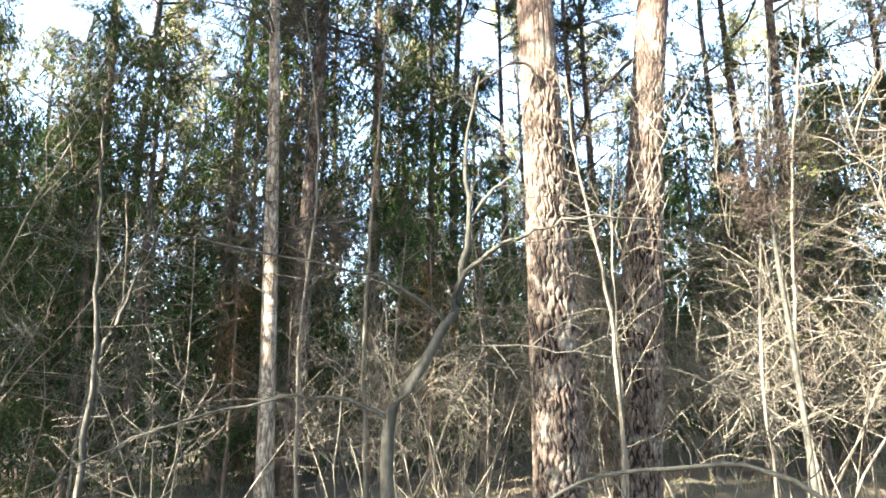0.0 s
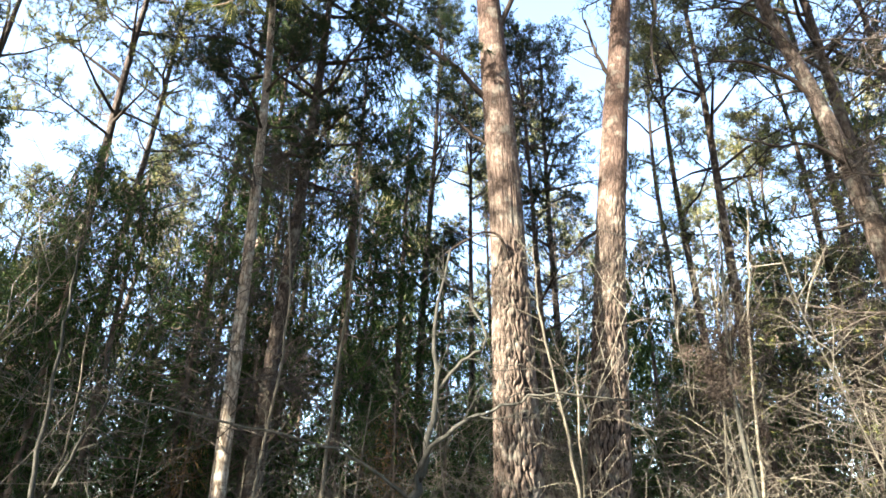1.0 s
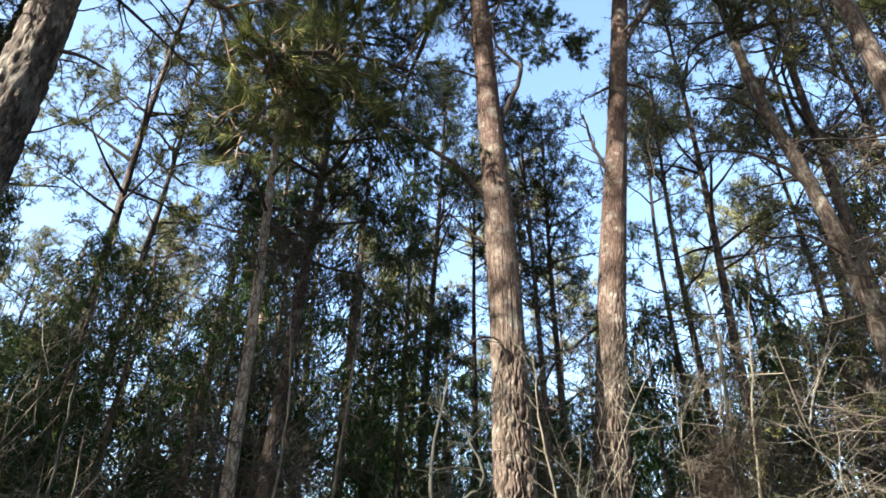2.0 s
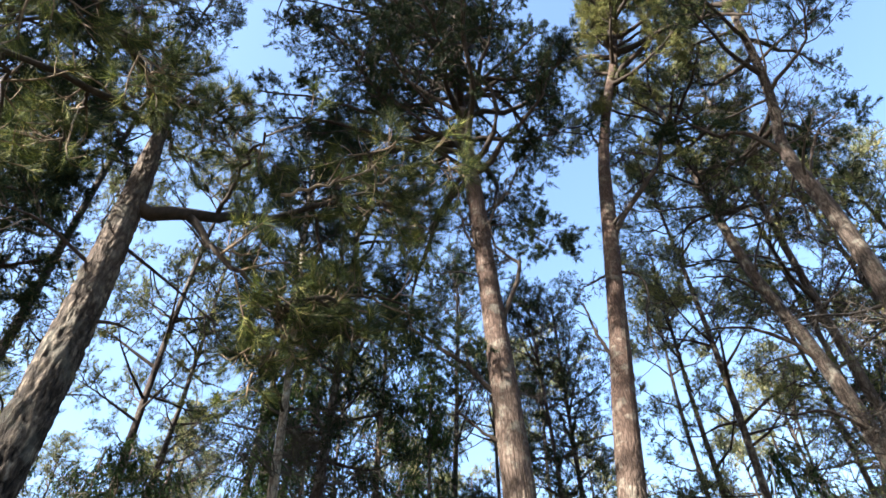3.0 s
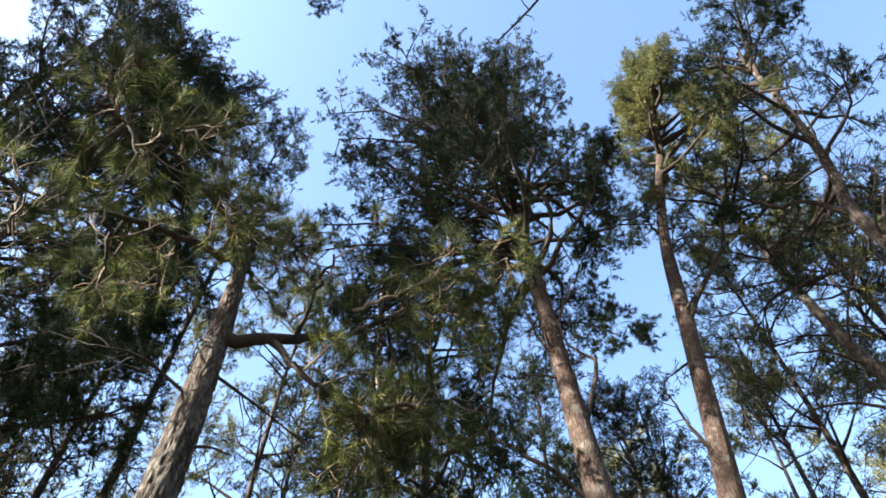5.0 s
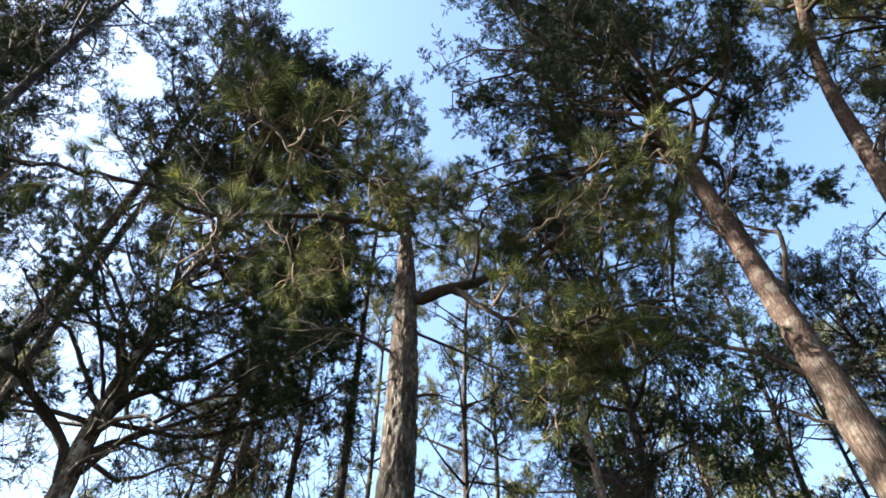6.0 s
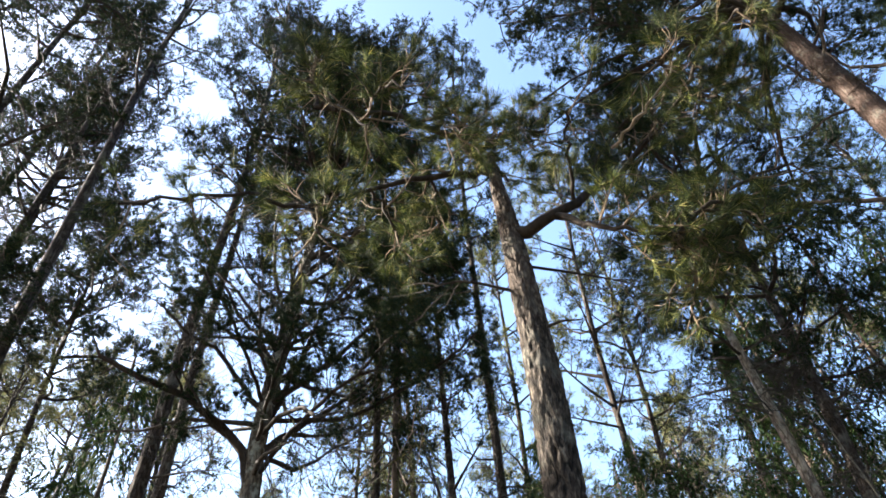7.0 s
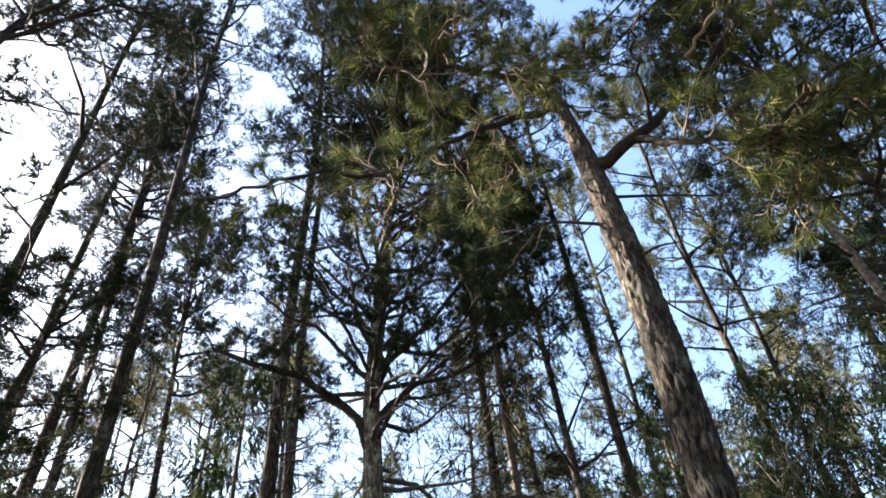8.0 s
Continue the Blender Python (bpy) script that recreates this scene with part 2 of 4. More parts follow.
def grow(lines, count, t0, t1, length, spread=0.9, up=0.2, n=5, bend=0.35, fade=0.5, rng=RNG):
    """Side shoots: count on every line (m, k, 3), between its shares t0 and t1, shorter towards the tip by fade."""
    m, k, _ = lines.shape
    t = (t0 + (t1 - t0) * (np.arange(count) + rng.random((m, count))) / count).ravel()
    who = np.repeat(np.arange(m), count)
    at = t * (k - 1)
    i = np.minimum(at.astype(int), k - 2)
    f = (at - i)[:, None]
    start = lines[who, i] * (1 - f) + lines[who, i + 1] * f
    along = unit(lines[who, i + 1] - lines[who, i])
    side = unit(np.cross(along, rng.normal(size=along.shape)))
    way = unit(along * (1 - spread) + side * spread + np.array([0, 0, up]))
    long = length * (1 - fade * t) * rng.uniform(0.6, 1.25, len(t))
    step = long / (n - 1)
    pts, here = [start], start
    curl = rng.normal(size=way.shape) * bend
    for _ in range(n - 1):
        way = unit(way + curl / (n - 1) + rng.normal(size=way.shape) * 0.12 + np.array([0, 0, up * 0.5 / (n - 1)]))
        here = here + way * step[:, None]
        pts.append(here)
    return np.stack(pts, 1)


def blades(base, way, length, width):
    """Thin leaves or needles: one slim triangle each."""
    side = unit(np.cross(way, RNG.normal(size=way.shape))) * np.broadcast_to(width, len(way))[:, None] * 0.5
    tip = base + way * np.broadcast_to(length, len(way))[:, None]
    verts = np.stack([base - side, base + side, tip], 1).reshape(-1, 3)
    return verts, np.arange(len(verts)).reshape(-1, 3)


def tufts(lines, count, length, width, back=0.5, flare=0.9, rng=RNG):
    """Brushes of needles on the outer part of each twig."""
    m, k, _ = lines.shape
    who = np.repeat(np.arange(m), count)
    t = (1 - back * rng.random(len(who)) ** 1.3) * (k - 1)
    i = np.minimum(t.astype(int), k - 2)
    f = (t - i)[:, None]
    base = lines[who, i] * (1 - f) + lines[who, i + 1] * f
    along = unit(lines[who, i + 1] - lines[who, i])
    way = unit(along + flare * unit(rng.normal(size=along.shape)))
    return blades(base, way, length * rng.uniform(0.6, 1.15, len(who)), width)


def smooth_line(points, n):
    """A curve through a few points (Catmull-Rom), as n points."""
    p = np.array(points, float)
    p = np.concatenate([2 * p[:1] - p[1:2], p, 2 * p[-1:] - p[-2:-1]])
    t = np.linspace(0, len(p) - 3 - 1e-6, n)
    i, f = t.astype(int), (t % 1)[:, None]
    a, b, c, d = p[i], p[i + 1], p[i + 2], p[i + 3]
    return 0.5 * (2 * b + (c - a) * f + (2 * a - 5 * b + 4 * c - d) * f**2 + (3 * b - a - 3 * c + d) * f**3)


def plates(u, z, girth, w, h):
    """Relief of bark plates on a trunk: 0 in the fissures, 1 on the plates; u runs round the trunk."""
    cols = np.maximum(4, np.round(girth / w))
    x, y = u * cols, z / h
    x = x + 0.22 * np.sin(y * 5.3 + x * 1.7)
    y = y + 0.35 * np.sin(x * 2.1 + 0.7 * y) + 0.2 * np.sin(x * 5.9)
    near, second = np.full(x.shape, 9.0), np.full(x.shape, 9.0)
    for dx in (-1, 0, 1):
        for dy in (-1, 0, 1):
            cx, cy = np.floor(x) + dx, np.floor(y) + dy
            key = (cx % cols) * 12.9898 + cy * 78.233
            jx, jy = np.modf(np.abs(np.sin(key) * 43758.5453))[0], np.modf(np.abs(np.sin(key * 1.7 + 3) * 24634.63))[0]
            d = np.hypot(cx + jx - x, cy + jy - y)
            second = np.where(d < near, near, np.minimum(second, d))
            near = np.minimum(near, d)
    return np.clip((second - near) * 2.6, 0, 1) ** 0.75


def trunk_geometry(points, r0, r1, sides=14, rings=40, relief=0.0, fine_to=6.0, flare=0.25, power=0.85, plate=(0.068, 0.17)):
    """A trunk along a curve, thicker at its foot; with relief, real bark plates up to the height fine_to.
    The third value tells plate (1) from fissure (0), where dark inner bark and shade are coloured in."""
    line = smooth_line(points, 400)
    z = line[:, 2] - line[0, 2]
    share = np.clip(z / z[-1], 0, 1)
    radius = r0 + (r1 - r0) * share**power + flare * r0 * np.exp(-z / 0.35)
    if relief:
        low = max(2, int(400 * fine_to / z[-1]))
        pick = np.concatenate([np.linspace(0, low, int(fine_to / 0.021)), np.linspace(low, 399, rings)[1:]])
    else:
        pick = np.linspace(0, 399, rings)
    pos = np.stack([np.interp(pick, np.arange(400), line[:, k]) for k in range(3)], -1)
    rad, zz = np.interp(pick, np.arange(400), radius), np.interp(pick, np.arange(400), z)
    u = np.arange(sides) / sides
    uu, zg = np.meshgrid(u, zz)
    rg = np.repeat(rad[:, None], sides, 1)
    raised = np.ones(rg.shape)
    rg = rg * (1 + 0.035 * np.sin(uu * 2 * np.pi * 3 + zg * 0.8) + 0.03 * np.sin(uu * 4 * np.pi - zg * 1.7))
    if relief:
        fade = np.clip(1.75 - zg / (fine_to * 0.8), 0.2, 1)
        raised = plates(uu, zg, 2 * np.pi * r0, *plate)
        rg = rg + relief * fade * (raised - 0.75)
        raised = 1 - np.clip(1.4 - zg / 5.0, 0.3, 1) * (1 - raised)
    ang = uu * 2 * np.pi
    verts = np.stack([pos[:, None, 0] + rg * np.cos(ang), pos[:, None, 1] + rg * np.sin(ang), np.repeat(pos[:, None, 2], sides, 1)], -1).reshape(-1, 3)
    j, k = np.meshgrid(np.arange(len(pick) - 1), np.arange(sides), indexing="ij")
    a, nx = j * sides, (k + 1) % sides
    return verts, np.stack([a + k, a + nx, a + sides + nx, a + sides + k], -1).reshape(-1, 4), raised


def on_line(points, z):
    """The places on a trunk's curve at heights z."""
    line = smooth_line(points, 200)
    return np.stack([np.interp(z, line[:, 2], line[:, k]) for k in range(3)], -1)


# ---- trees ----


def limb_lines(points, zs, lengths, azimuths, rise, n=8, wiggle=0.18, rng=RNG):
    """Limbs that leave the trunk at heights zs; rise: how steeply they start, bending on the way."""
    start = on_line(points, zs)
    way = np.stack([np.cos(azimuths), np.sin(azimuths), np.broadcast_to(rise, len(zs))], -1)
    way = unit(way)
    step = lengths / (n - 1)
    pts, here = [start], start
    for s in range(n - 1):
        way = unit(way + rng.normal(size=way.shape) * wiggle + np.array([0, 0, 0.05]))
        here = here + way * step[:, None]
        pts.append(here)
    return np.stack(pts, 1)


def pine(name, label, spine, r0, crown, limbs, reach, needles=None, bark=None, seed=1, at=(0, 0, 0), turn=0.0, lean=(0, 0), dead=10, dead_len=1.2, dead_thick=0.13,
         sides=12, relief=0.0, fine_to=5.0, leaf=(0.082, 0.0078), per=32, shoots=(9, 14), rings=36, group="", sub_len=(0.4, 0.17), boughs=(), single=True, low_needles=0.0):
    """A Scots pine: bare trunk, dead stubs below, limbs and needle brushes from crown[0] up to the top. lean pushes the crown sideways;
    boughs are big dead limbs of their own, as (points, start radius, end radius, needles or not)."""
    rng = np.random.default_rng(seed)
    tree = thing(name, label, "tree", at, turn, group=group)
    top = spine[-1][2]
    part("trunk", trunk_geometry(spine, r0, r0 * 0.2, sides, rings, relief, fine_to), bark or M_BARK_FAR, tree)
    share = np.sort(rng.random(limbs)) ** 0.8
    zs = crown[0] + (top - 0.15 - crown[0]) * share
    profile = np.sin(np.pi * np.clip(0.26 + 0.64 * share, 0, 1)) ** 0.6
    az = np.arange(limbs) * 2.399 + rng.uniform(-0.6, 0.6, limbs)
    lengths = reach * profile * rng.uniform(0.5, 1.15, limbs)
    lines = limb_lines(spine, zs, lengths, az, 0.1 + 0.8 * share, rng=rng)
    push = (np.linspace(0, 1, lines.shape[1])[None, :, None] ** 1.2) * (lengths / reach)[:, None, None] * np.array([lean[0], lean[1], 0.0])
    lines = lines + push
    thick = np.clip(r0 * 0.3 * (lengths / reach) ** 0.8, 0.012, 0.075)
    sub = grow(lines, shoots[0], 0.42, 1.0, reach * sub_len[0], 0.62, 0.2, 5, 0.5, 0.35, rng)
    twig = grow(sub, shoots[1], 0.3, 1.0, sub_len[1], 0.75, 0.3, 4, 0.5, 0.1, rng)
    if single:
        for line, r in zip(lines, thick):
            part("limb", tubes(line[None], taper(1, len(line), r, 0.008), 6), M_LIMB, tree)
        tagged(part("twig_mass", tubes(sub, taper(len(sub), 5, 0.015, 0.005), 3), M_LIMB, tree), kind="stuff")
    else:
        tagged(part("limb_mass", joined(tubes(lines[:, ::2], taper(len(lines), 4, thick, 0.008), 4), tubes(sub[:, ::2], taper(len(sub), 3, 0.015, 0.006), 3)), M_LIMB, tree), kind="stuff")
    green = [tufts(twig, per, leaf[0], leaf[1], 0.9, 1.0, rng)]
    if dead:
        zd = crown[0] * rng.uniform(0.35, 1.1, dead)
        stubs = limb_lines(spine, zd, dead_len * rng.uniform(0.2, 1.3, dead), rng.uniform(0, 6.28, dead), rng.uniform(-0.35, 0.4, dead), 6, 0.25, rng)
        fine = grow(stubs, 8 if single else 7, 0.25, 1.0, dead_len * 0.55, 0.6, -0.02, 4, 0.7, rng=rng)
        hair = grow(fine, 11 if single else 8, 0.15, 1.0, dead_len * 0.25, 0.6, -0.05, 3, 0.6, rng=rng)
        hairs = blades(hair[:, 0], unit(hair[:, -1] - hair[:, 0]), np.linalg.norm(hair[:, -1] - hair[:, 0], axis=-1), 0.009)
        if single:
            for line in stubs:
                part("dead_branch", tubes(line[None], taper(1, 6, r0 * dead_thick, 0.005), 5), M_DEAD, tree)
            tagged(part("dead_twig_mass", tubes(fine, taper(len(fine), 4, 0.008, 0.003), 3), M_DEAD, tree), kind="stuff")
            tagged(part("fine_dead_twig_mass", hairs, M_DEAD, tree, smooth=False), kind="stuff")
        else:
            tagged(part("dead_twig_mass", joined(tubes(stubs[:, ::2], taper(dead, 3, r0 * 0.13, 0.005), 4), tubes(fine[:, [0, 2, 3]], taper(len(fine), 3, 0.008, 0.003), 3)), M_DEAD, tree), kind="stuff")
            tagged(part("fine_dead_twig_mass", hairs, M_DEAD, tree, smooth=False), kind="stuff")
        if low_needles:
            some = fine[rng.random(len(fine)) < low_needles]
            green.append(tufts(grow(some, 6, 0.3, 1.0, 0.25, 0.6, 0.1, 4, rng=rng), per, leaf[0], leaf[1], 0.9, 1.0, rng))
    for points, ra, rb, green_end in boughs:
        line = smooth_line(points, 16)[None]
        line[:, 1:-1] += rng.normal(size=(1, 14, 3)) * ra * 0.25
        bough = part("bough", tubes(line, taper(1, 16, ra, rb), 8), M_LIMB, tree)
        side = grow(line, 9 if green_end else 6, 0.3, 1.0, 0.75, 0.6, 0.05, 5, 0.6, rng=rng)
        tagged(part("twig_mass", tubes(side, taper(len(side), 5, rb * 0.8, 0.003), 4), M_LIMB, bough), kind="stuff")
        if green_end:
            spray = grow(side, 5, 0.25, 1.0, 0.42, 0.6, 0.05, 4, rng=rng)
            green.append(tufts(grow(spray, 6, 0.3, 1.0, 0.16, 0.7, 0.2, 4, rng=rng), per, leaf[0], leaf[1], 0.9, 1.0, rng))
    part("crown", joined(*green), needles or M_NEEDLE, tree, smooth=False)
    return tree


def spruce(name, label, height, r0, reach, at, seed, needles=None, turn=0.0, low=1.3, group="", whorl=0.34, leaf=(0.09, 0.016), count=(20, 26)):
    """A Norway spruce: dark drooping boughs hung with fringes of twigs."""
    rng = np.random.default_rng(seed)
    tree = thing(name, label, "tree", at, turn, group=group)
    spine = [(0, 0, -0.1), (0.03, 0.02, height * 0.5), (0, 0, height)]
    part("trunk", trunk_geometry(spine, r0, 0.015, 10, 24), M_BARK_SPRUCE, tree)
    zs = np.repeat(np.arange(low, height - 0.3, whorl), 5)
    zs = zs + rng.uniform(-0.15, 0.15, len(zs))
    share = (zs - low) / (height - low)
    lengths = reach * (1 - share) ** 0.75 * rng.uniform(0.6, 1.1, len(zs)) + 0.2
    az = rng.uniform(0, 6.28, len(zs))
    s = np.linspace(0, 1, 7)
    out = lengths[:, None] * s
    drop = lengths[:, None] * (-0.45 * np.sin(s * 2.4) + 0.22 * s**2) * (1.1 - share[:, None]) + lengths[:, None] * 0.35 * share[:, None] * s
    lines = np.stack([out * np.cos(az)[:, None], out * np.sin(az)[:, None], zs[:, None] + drop], -1) + rng.normal(size=(len(zs), 7, 3)) * 0.03
    fringe = grow(lines, 8, 0.12, 1.0, 0.6, 0.75, -0.9, 4, 0.2, rng=rng)
    if count[0] > 10:
        tagged(part("bough_mass", tubes(lines[:, ::2], taper(len(lines), 4, 0.016, 0.004), 3), M_BARK_SPRUCE, tree), kind="stuff")
    part("crown", joined(tufts(fringe, count[0], leaf[0], leaf[1], 1.0, 0.38, rng), tufts(lines, count[1], leaf[0], leaf[1], 0.9, 0.8, rng)), needles or M_SPRUCE, tree, smooth=False)
    return tree


def shrub(name, label, stems, height, seed, at=(0, 0, 0), turn=0.0, mat=M_TWIG, thick=0.011, fan=0.35, twigs=(7, 5, 3), group=""):
    """A leafless shrub or clump of suckers: many stems, each with three orders of fine twigs."""
    rng = np.random.default_rng(seed)
    bush = thing(name, label, "shrub", at, turn, group=group)
    az, out = rng.uniform(0, 6.28, stems), rng.uniform(0.05, 0.6, stems)
    start = np.stack([out * np.cos(az), out * np.sin(az), np.full(stems, -0.05)], -1)
    way = unit(np.stack([np.cos(az) * fan, np.sin(az) * fan, np.ones(stems)], -1) + rng.normal(size=(stems, 3)) * 0.12)
    tall = height * rng.uniform(0.45, 1.1, stems)
    pts, here = [start], start
    for _ in range(7):
        way = unit(way + rng.normal(size=way.shape) * 0.09)
        here = here + way * (tall / 7)[:, None]
        pts.append(here)
    main = np.stack(pts, 1)
    one = grow(main, twigs[0], 0.34, 0.98, height * 0.36, 0.72, 0.1, 6, 0.7, rng=rng)
    two = grow(one, twigs[1], 0.12, 1.0, height * 0.18, 0.65, 0.05, 5, 0.8, rng=rng)
    three = grow(two, twigs[2], 0.2, 1.0, height * 0.07, 0.6, 0.05, 4, 0.6, rng=rng)
    for line, r in zip(main, thick * rng.uniform(0.6, 1.3, stems)):
        part("stem", tubes(line[None], taper(1, 8, r, 0.004), 5), mat, bush)
    way3 = unit(three[:, -1] - three[:, 0])
    tagged(part("twig_mass", joined(tubes(one[:, [0, 2, 4, 5]], taper(len(one), 4, 0.0048, 0.0022), 3), tubes(two[:, [0, 2, 4]], taper(len(two), 3, 0.0028, 0.0014), 3)), mat, bush), kind="stuff")
    tagged(part("fine_twig_mass", blades(three[:, 0], way3, np.linalg.norm(three[:, -1] - three[:, 0], axis=-1), 0.004), mat, bush, smooth=False), kind="stuff")
    return bush


def sapling(name, label, limbs, at, mat=M_STEM, seed=3, twigs=(6, 4), twig_len=0.5, fine=0.0035):
    """A slim bare tree out of named curves: each limb is (part name, points, start radius, end radius)."""
    rng = np.random.default_rng(seed)
    tree = thing(name, label, "tree", at)
    lines = []
    for limb_name, points, ra, rb in limbs:
        line = smooth_line(points, 24)[None]
        line[:, 1:-1] += rng.normal(size=(1, 22, 3)) * (ra * 0.18 + 0.005)
        part(limb_name, tubes(line, taper(1, 24, ra, rb), 9), mat, tree)
        lines.append(line)
    lines = np.concatenate(lines[1:] or lines)
    one = grow(lines, twigs[0], 0.15, 1.0, twig_len, 0.6, 0.12, 6, 0.6, rng=rng)
    two = grow(one, twigs[1], 0.2, 1.0, twig_len * 0.45, 0.6, 0.05, 5, 0.6, rng=rng)
    tagged(part("twig_mass", joined(tubes(one, taper(len(one), 6, fine, 0.002), 4), tubes(two, taper(len(two), 5, 0.0024, 0.0012), 3)), mat, tree), kind="stuff")
    return tree


# ---- ground ----
def ground_height(x, y):
    return 0.07 * np.sin(x * 0.45 + 1.2) * np.cos(y * 0.38) + 0.05 * np.sin(x * 1.3 + y * 0.9) + 0.02 * np.sin(x * 3.7 - y * 2.9)


axis = np.concatenate([-np.geomspace(2500, 26, 22), np.linspace(-24, 24, 97), np.geomspace(26, 2500, 22)])
gx, gy = np.meshgrid(axis, axis)
gz = ground_height(gx, gy) * np.clip(3 - np.hypot(gx, gy) / 20, 0, 1)
cells = np.arange(len(axis) - 1)
gi, gj = np.meshgrid(cells, cells, indexing="ij")
corner = gi * len(axis) + gj
ground = part("ground", (np.stack([gx, gy, gz], -1).reshape(-1, 3), np.stack([corner, corner + 1, corner + len(axis) + 1, corner + len(axis)], -1).reshape(-1, 4)), M_GROUND)
tagged(ground, "forest floor of brown needles, leaf litter and dry grass", "ground", kind="structure")

count = 16000
gr = np.random.default_rng(5)
where = np.stack([gr.uniform(-9, 9, count), gr.uniform(1.5, 20, count)], -1)
where = where[(np.sin(where[:, 0] * 0.9) + np.sin(where[:, 1] * 0.7 + 1) + gr.normal(size=count) * 0.6) > 0]
foot = np.stack([where[:, 0], where[:, 1], ground_height(where[:, 0], where[:, 1])], -1)
grass = part("dry_grass", blades(foot, unit(gr.normal(size=foot.shape) * 0.55 + np.array([0, 0, 0.75])), gr.uniform(0.06, 0.28, len(foot)), 0.008), M_GRASS, smooth=False)
tagged(grass, "dry straw-coloured grass blades on the forest floor", "grass", kind="stuff")

# ---- the two big pines ahead ----
pine("pine_tree", "tall thick Scots pine with plated bark and a broad dark crown",
     [(0.93, 5.43, -0.1), (0.9, 5.43, 3.0), (0.84, 5.44, 5.4), (0.65, 5.46, 8.7), (0.42, 5.49, 12.4), (0.36, 5.5, 16.0), (0.15, 5.6, 18.8)],
     0.225, (9.8,), 88, 3.8, M_NEEDLE, M_BARK, 11, lean=(-1.3, 0.5), dead=9, dead_len=0.7, sides=190, relief=0.034, fine_to=5.0, per=34, leaf=(0.085, 0.0092), shoots=(12, 14), rings=60,
     sub_len=(0.33, 0.18), boughs=[
         ([(0.8, 5.45, 6.0), (0.69, 5.44, 6.11), (0.3, 5.4, 6.56), (-0.22, 5.3, 6.9), (-0.76, 5.2, 7.24)], 0.045, 0.012, True),
         ([(0.8, 5.45, 5.45), (0.5, 5.4, 5.64), (0.25, 5.36, 5.86)], 0.025, 0.008, False),
         ([(0.78, 5.44, 7.0), (0.9, 5.43, 7.3), (1.12, 5.39, 8.05), (1.05, 5.4, 8.25), (0.83, 5.4, 8.5), (0.75, 5.38, 9.0)], 0.038, 0.012, False),
         ([(0.68, 5.46, 8.2), (0.45, 5.44, 8.73), (0.29, 5.4, 9.47)], 0.028, 0.01, False),
         ([(0.62, 5.46, 9.2), (1.0, 5.4, 9.5), (1.35, 5.32, 10.3), (1.6, 5.25, 10.6)], 0.026, 0.01, True),
         ([(0.42, 5.49, 12.4), (1.1, 5.35, 13.4), (1.7, 5.2, 14.0), (2.1, 5.1, 14.5)], 0.04, 0.012, True),
         ([(0.38, 5.5, 14.2), (1.2, 5.3, 15.4), (2.1, 5.05, 16.8)], 0.035, 0.012, True),
         ([(0.5, 5.48, 11.0), (-0.8, 5.2, 11.4), (-2.0, 4.9, 11.6), (-3.0, 4.6, 11.4)], 0.04, 0.012, True),
         ([(0.45, 5.49, 12.0), (-1.0, 5.1, 13.0), (-2.2, 4.8, 14.0), (-3.1, 4.5, 14.8)], 0.04, 0.012, True),
         ([(0.62, 5.46, 8.9), (0.95, 5.4, 8.95), (1.3, 5.33, 8.7), (1.6, 5.28, 8.3)], 0.016, 0.006, True),
         ([(0.7, 5.46, 7.9), (0.35, 5.3, 7.9), (0.0, 5.2, 7.8), (-0.3, 5.1, 7.95)], 0.016, 0.006, False),
         ([(0.85, 5.3, 4.1), (0.77, 5.2, 4.33), (0.56, 5.15, 4.34), (0.18, 5.1, 4.03)], 0.018, 0.006, False)])
pine("pine_tree", "tall thick Scots pine with plated bark and a small crown coloured yellowish for sunlight",
     [(1.72, 6.17, -0.1), (1.91, 6.12, 2.5), (2.13, 6.06, 4.9), (2.42, 5.94, 7.3), (2.62, 5.86, 9.0), (2.86, 5.77, 11.0), (3.2, 5.61, 12.6), (3.6, 5.4, 14.2), (3.95, 5.2, 16.9)],
     0.225, (13.0,), 34, 1.55, M_NEEDLE_SUN, M_BARK, 12, lean=(0.4, -0.2), dead=6, dead_len=0.8, sides=190, relief=0.034, fine_to=5.0, per=34, leaf=(0.082, 0.0072), shoots=(11, 14), rings=60,
     boughs=[
         ([(2.4, 5.98, 6.8), (2.25, 5.95, 7.03), (2.13, 5.95, 7.43), (2.04, 5.95, 7.9)], 0.035, 0.012, False),
         ([(2.5, 5.9, 8.3), (2.69, 5.8, 8.36), (2.89, 5.7, 8.01), (2.75, 5.7, 7.32), (2.76, 5.7, 6.77)], 0.026, 0.01, False),
         ([(3.3, 5.56, 13.0), (3.87, 5.25, 13.7), (4.57, 4.77, 14.0), (5.2, 4.4, 13.6), (5.5, 4.1, 12.9)], 0.06, 0.02, True),
         ([(2.9, 5.75, 11.2), (2.8, 5.8, 11.7), (2.8, 5.8, 12.2)], 0.03, 0.01, True),
         ([(2.6, 5.87, 9.0), (3.09, 5.66, 9.76), (3.52, 5.42, 10.31), (3.89, 5.17, 11.3), (4.1, 5.0, 11.0)], 0.05, 0.018, False)])

# ---- the young forked pine close by ----


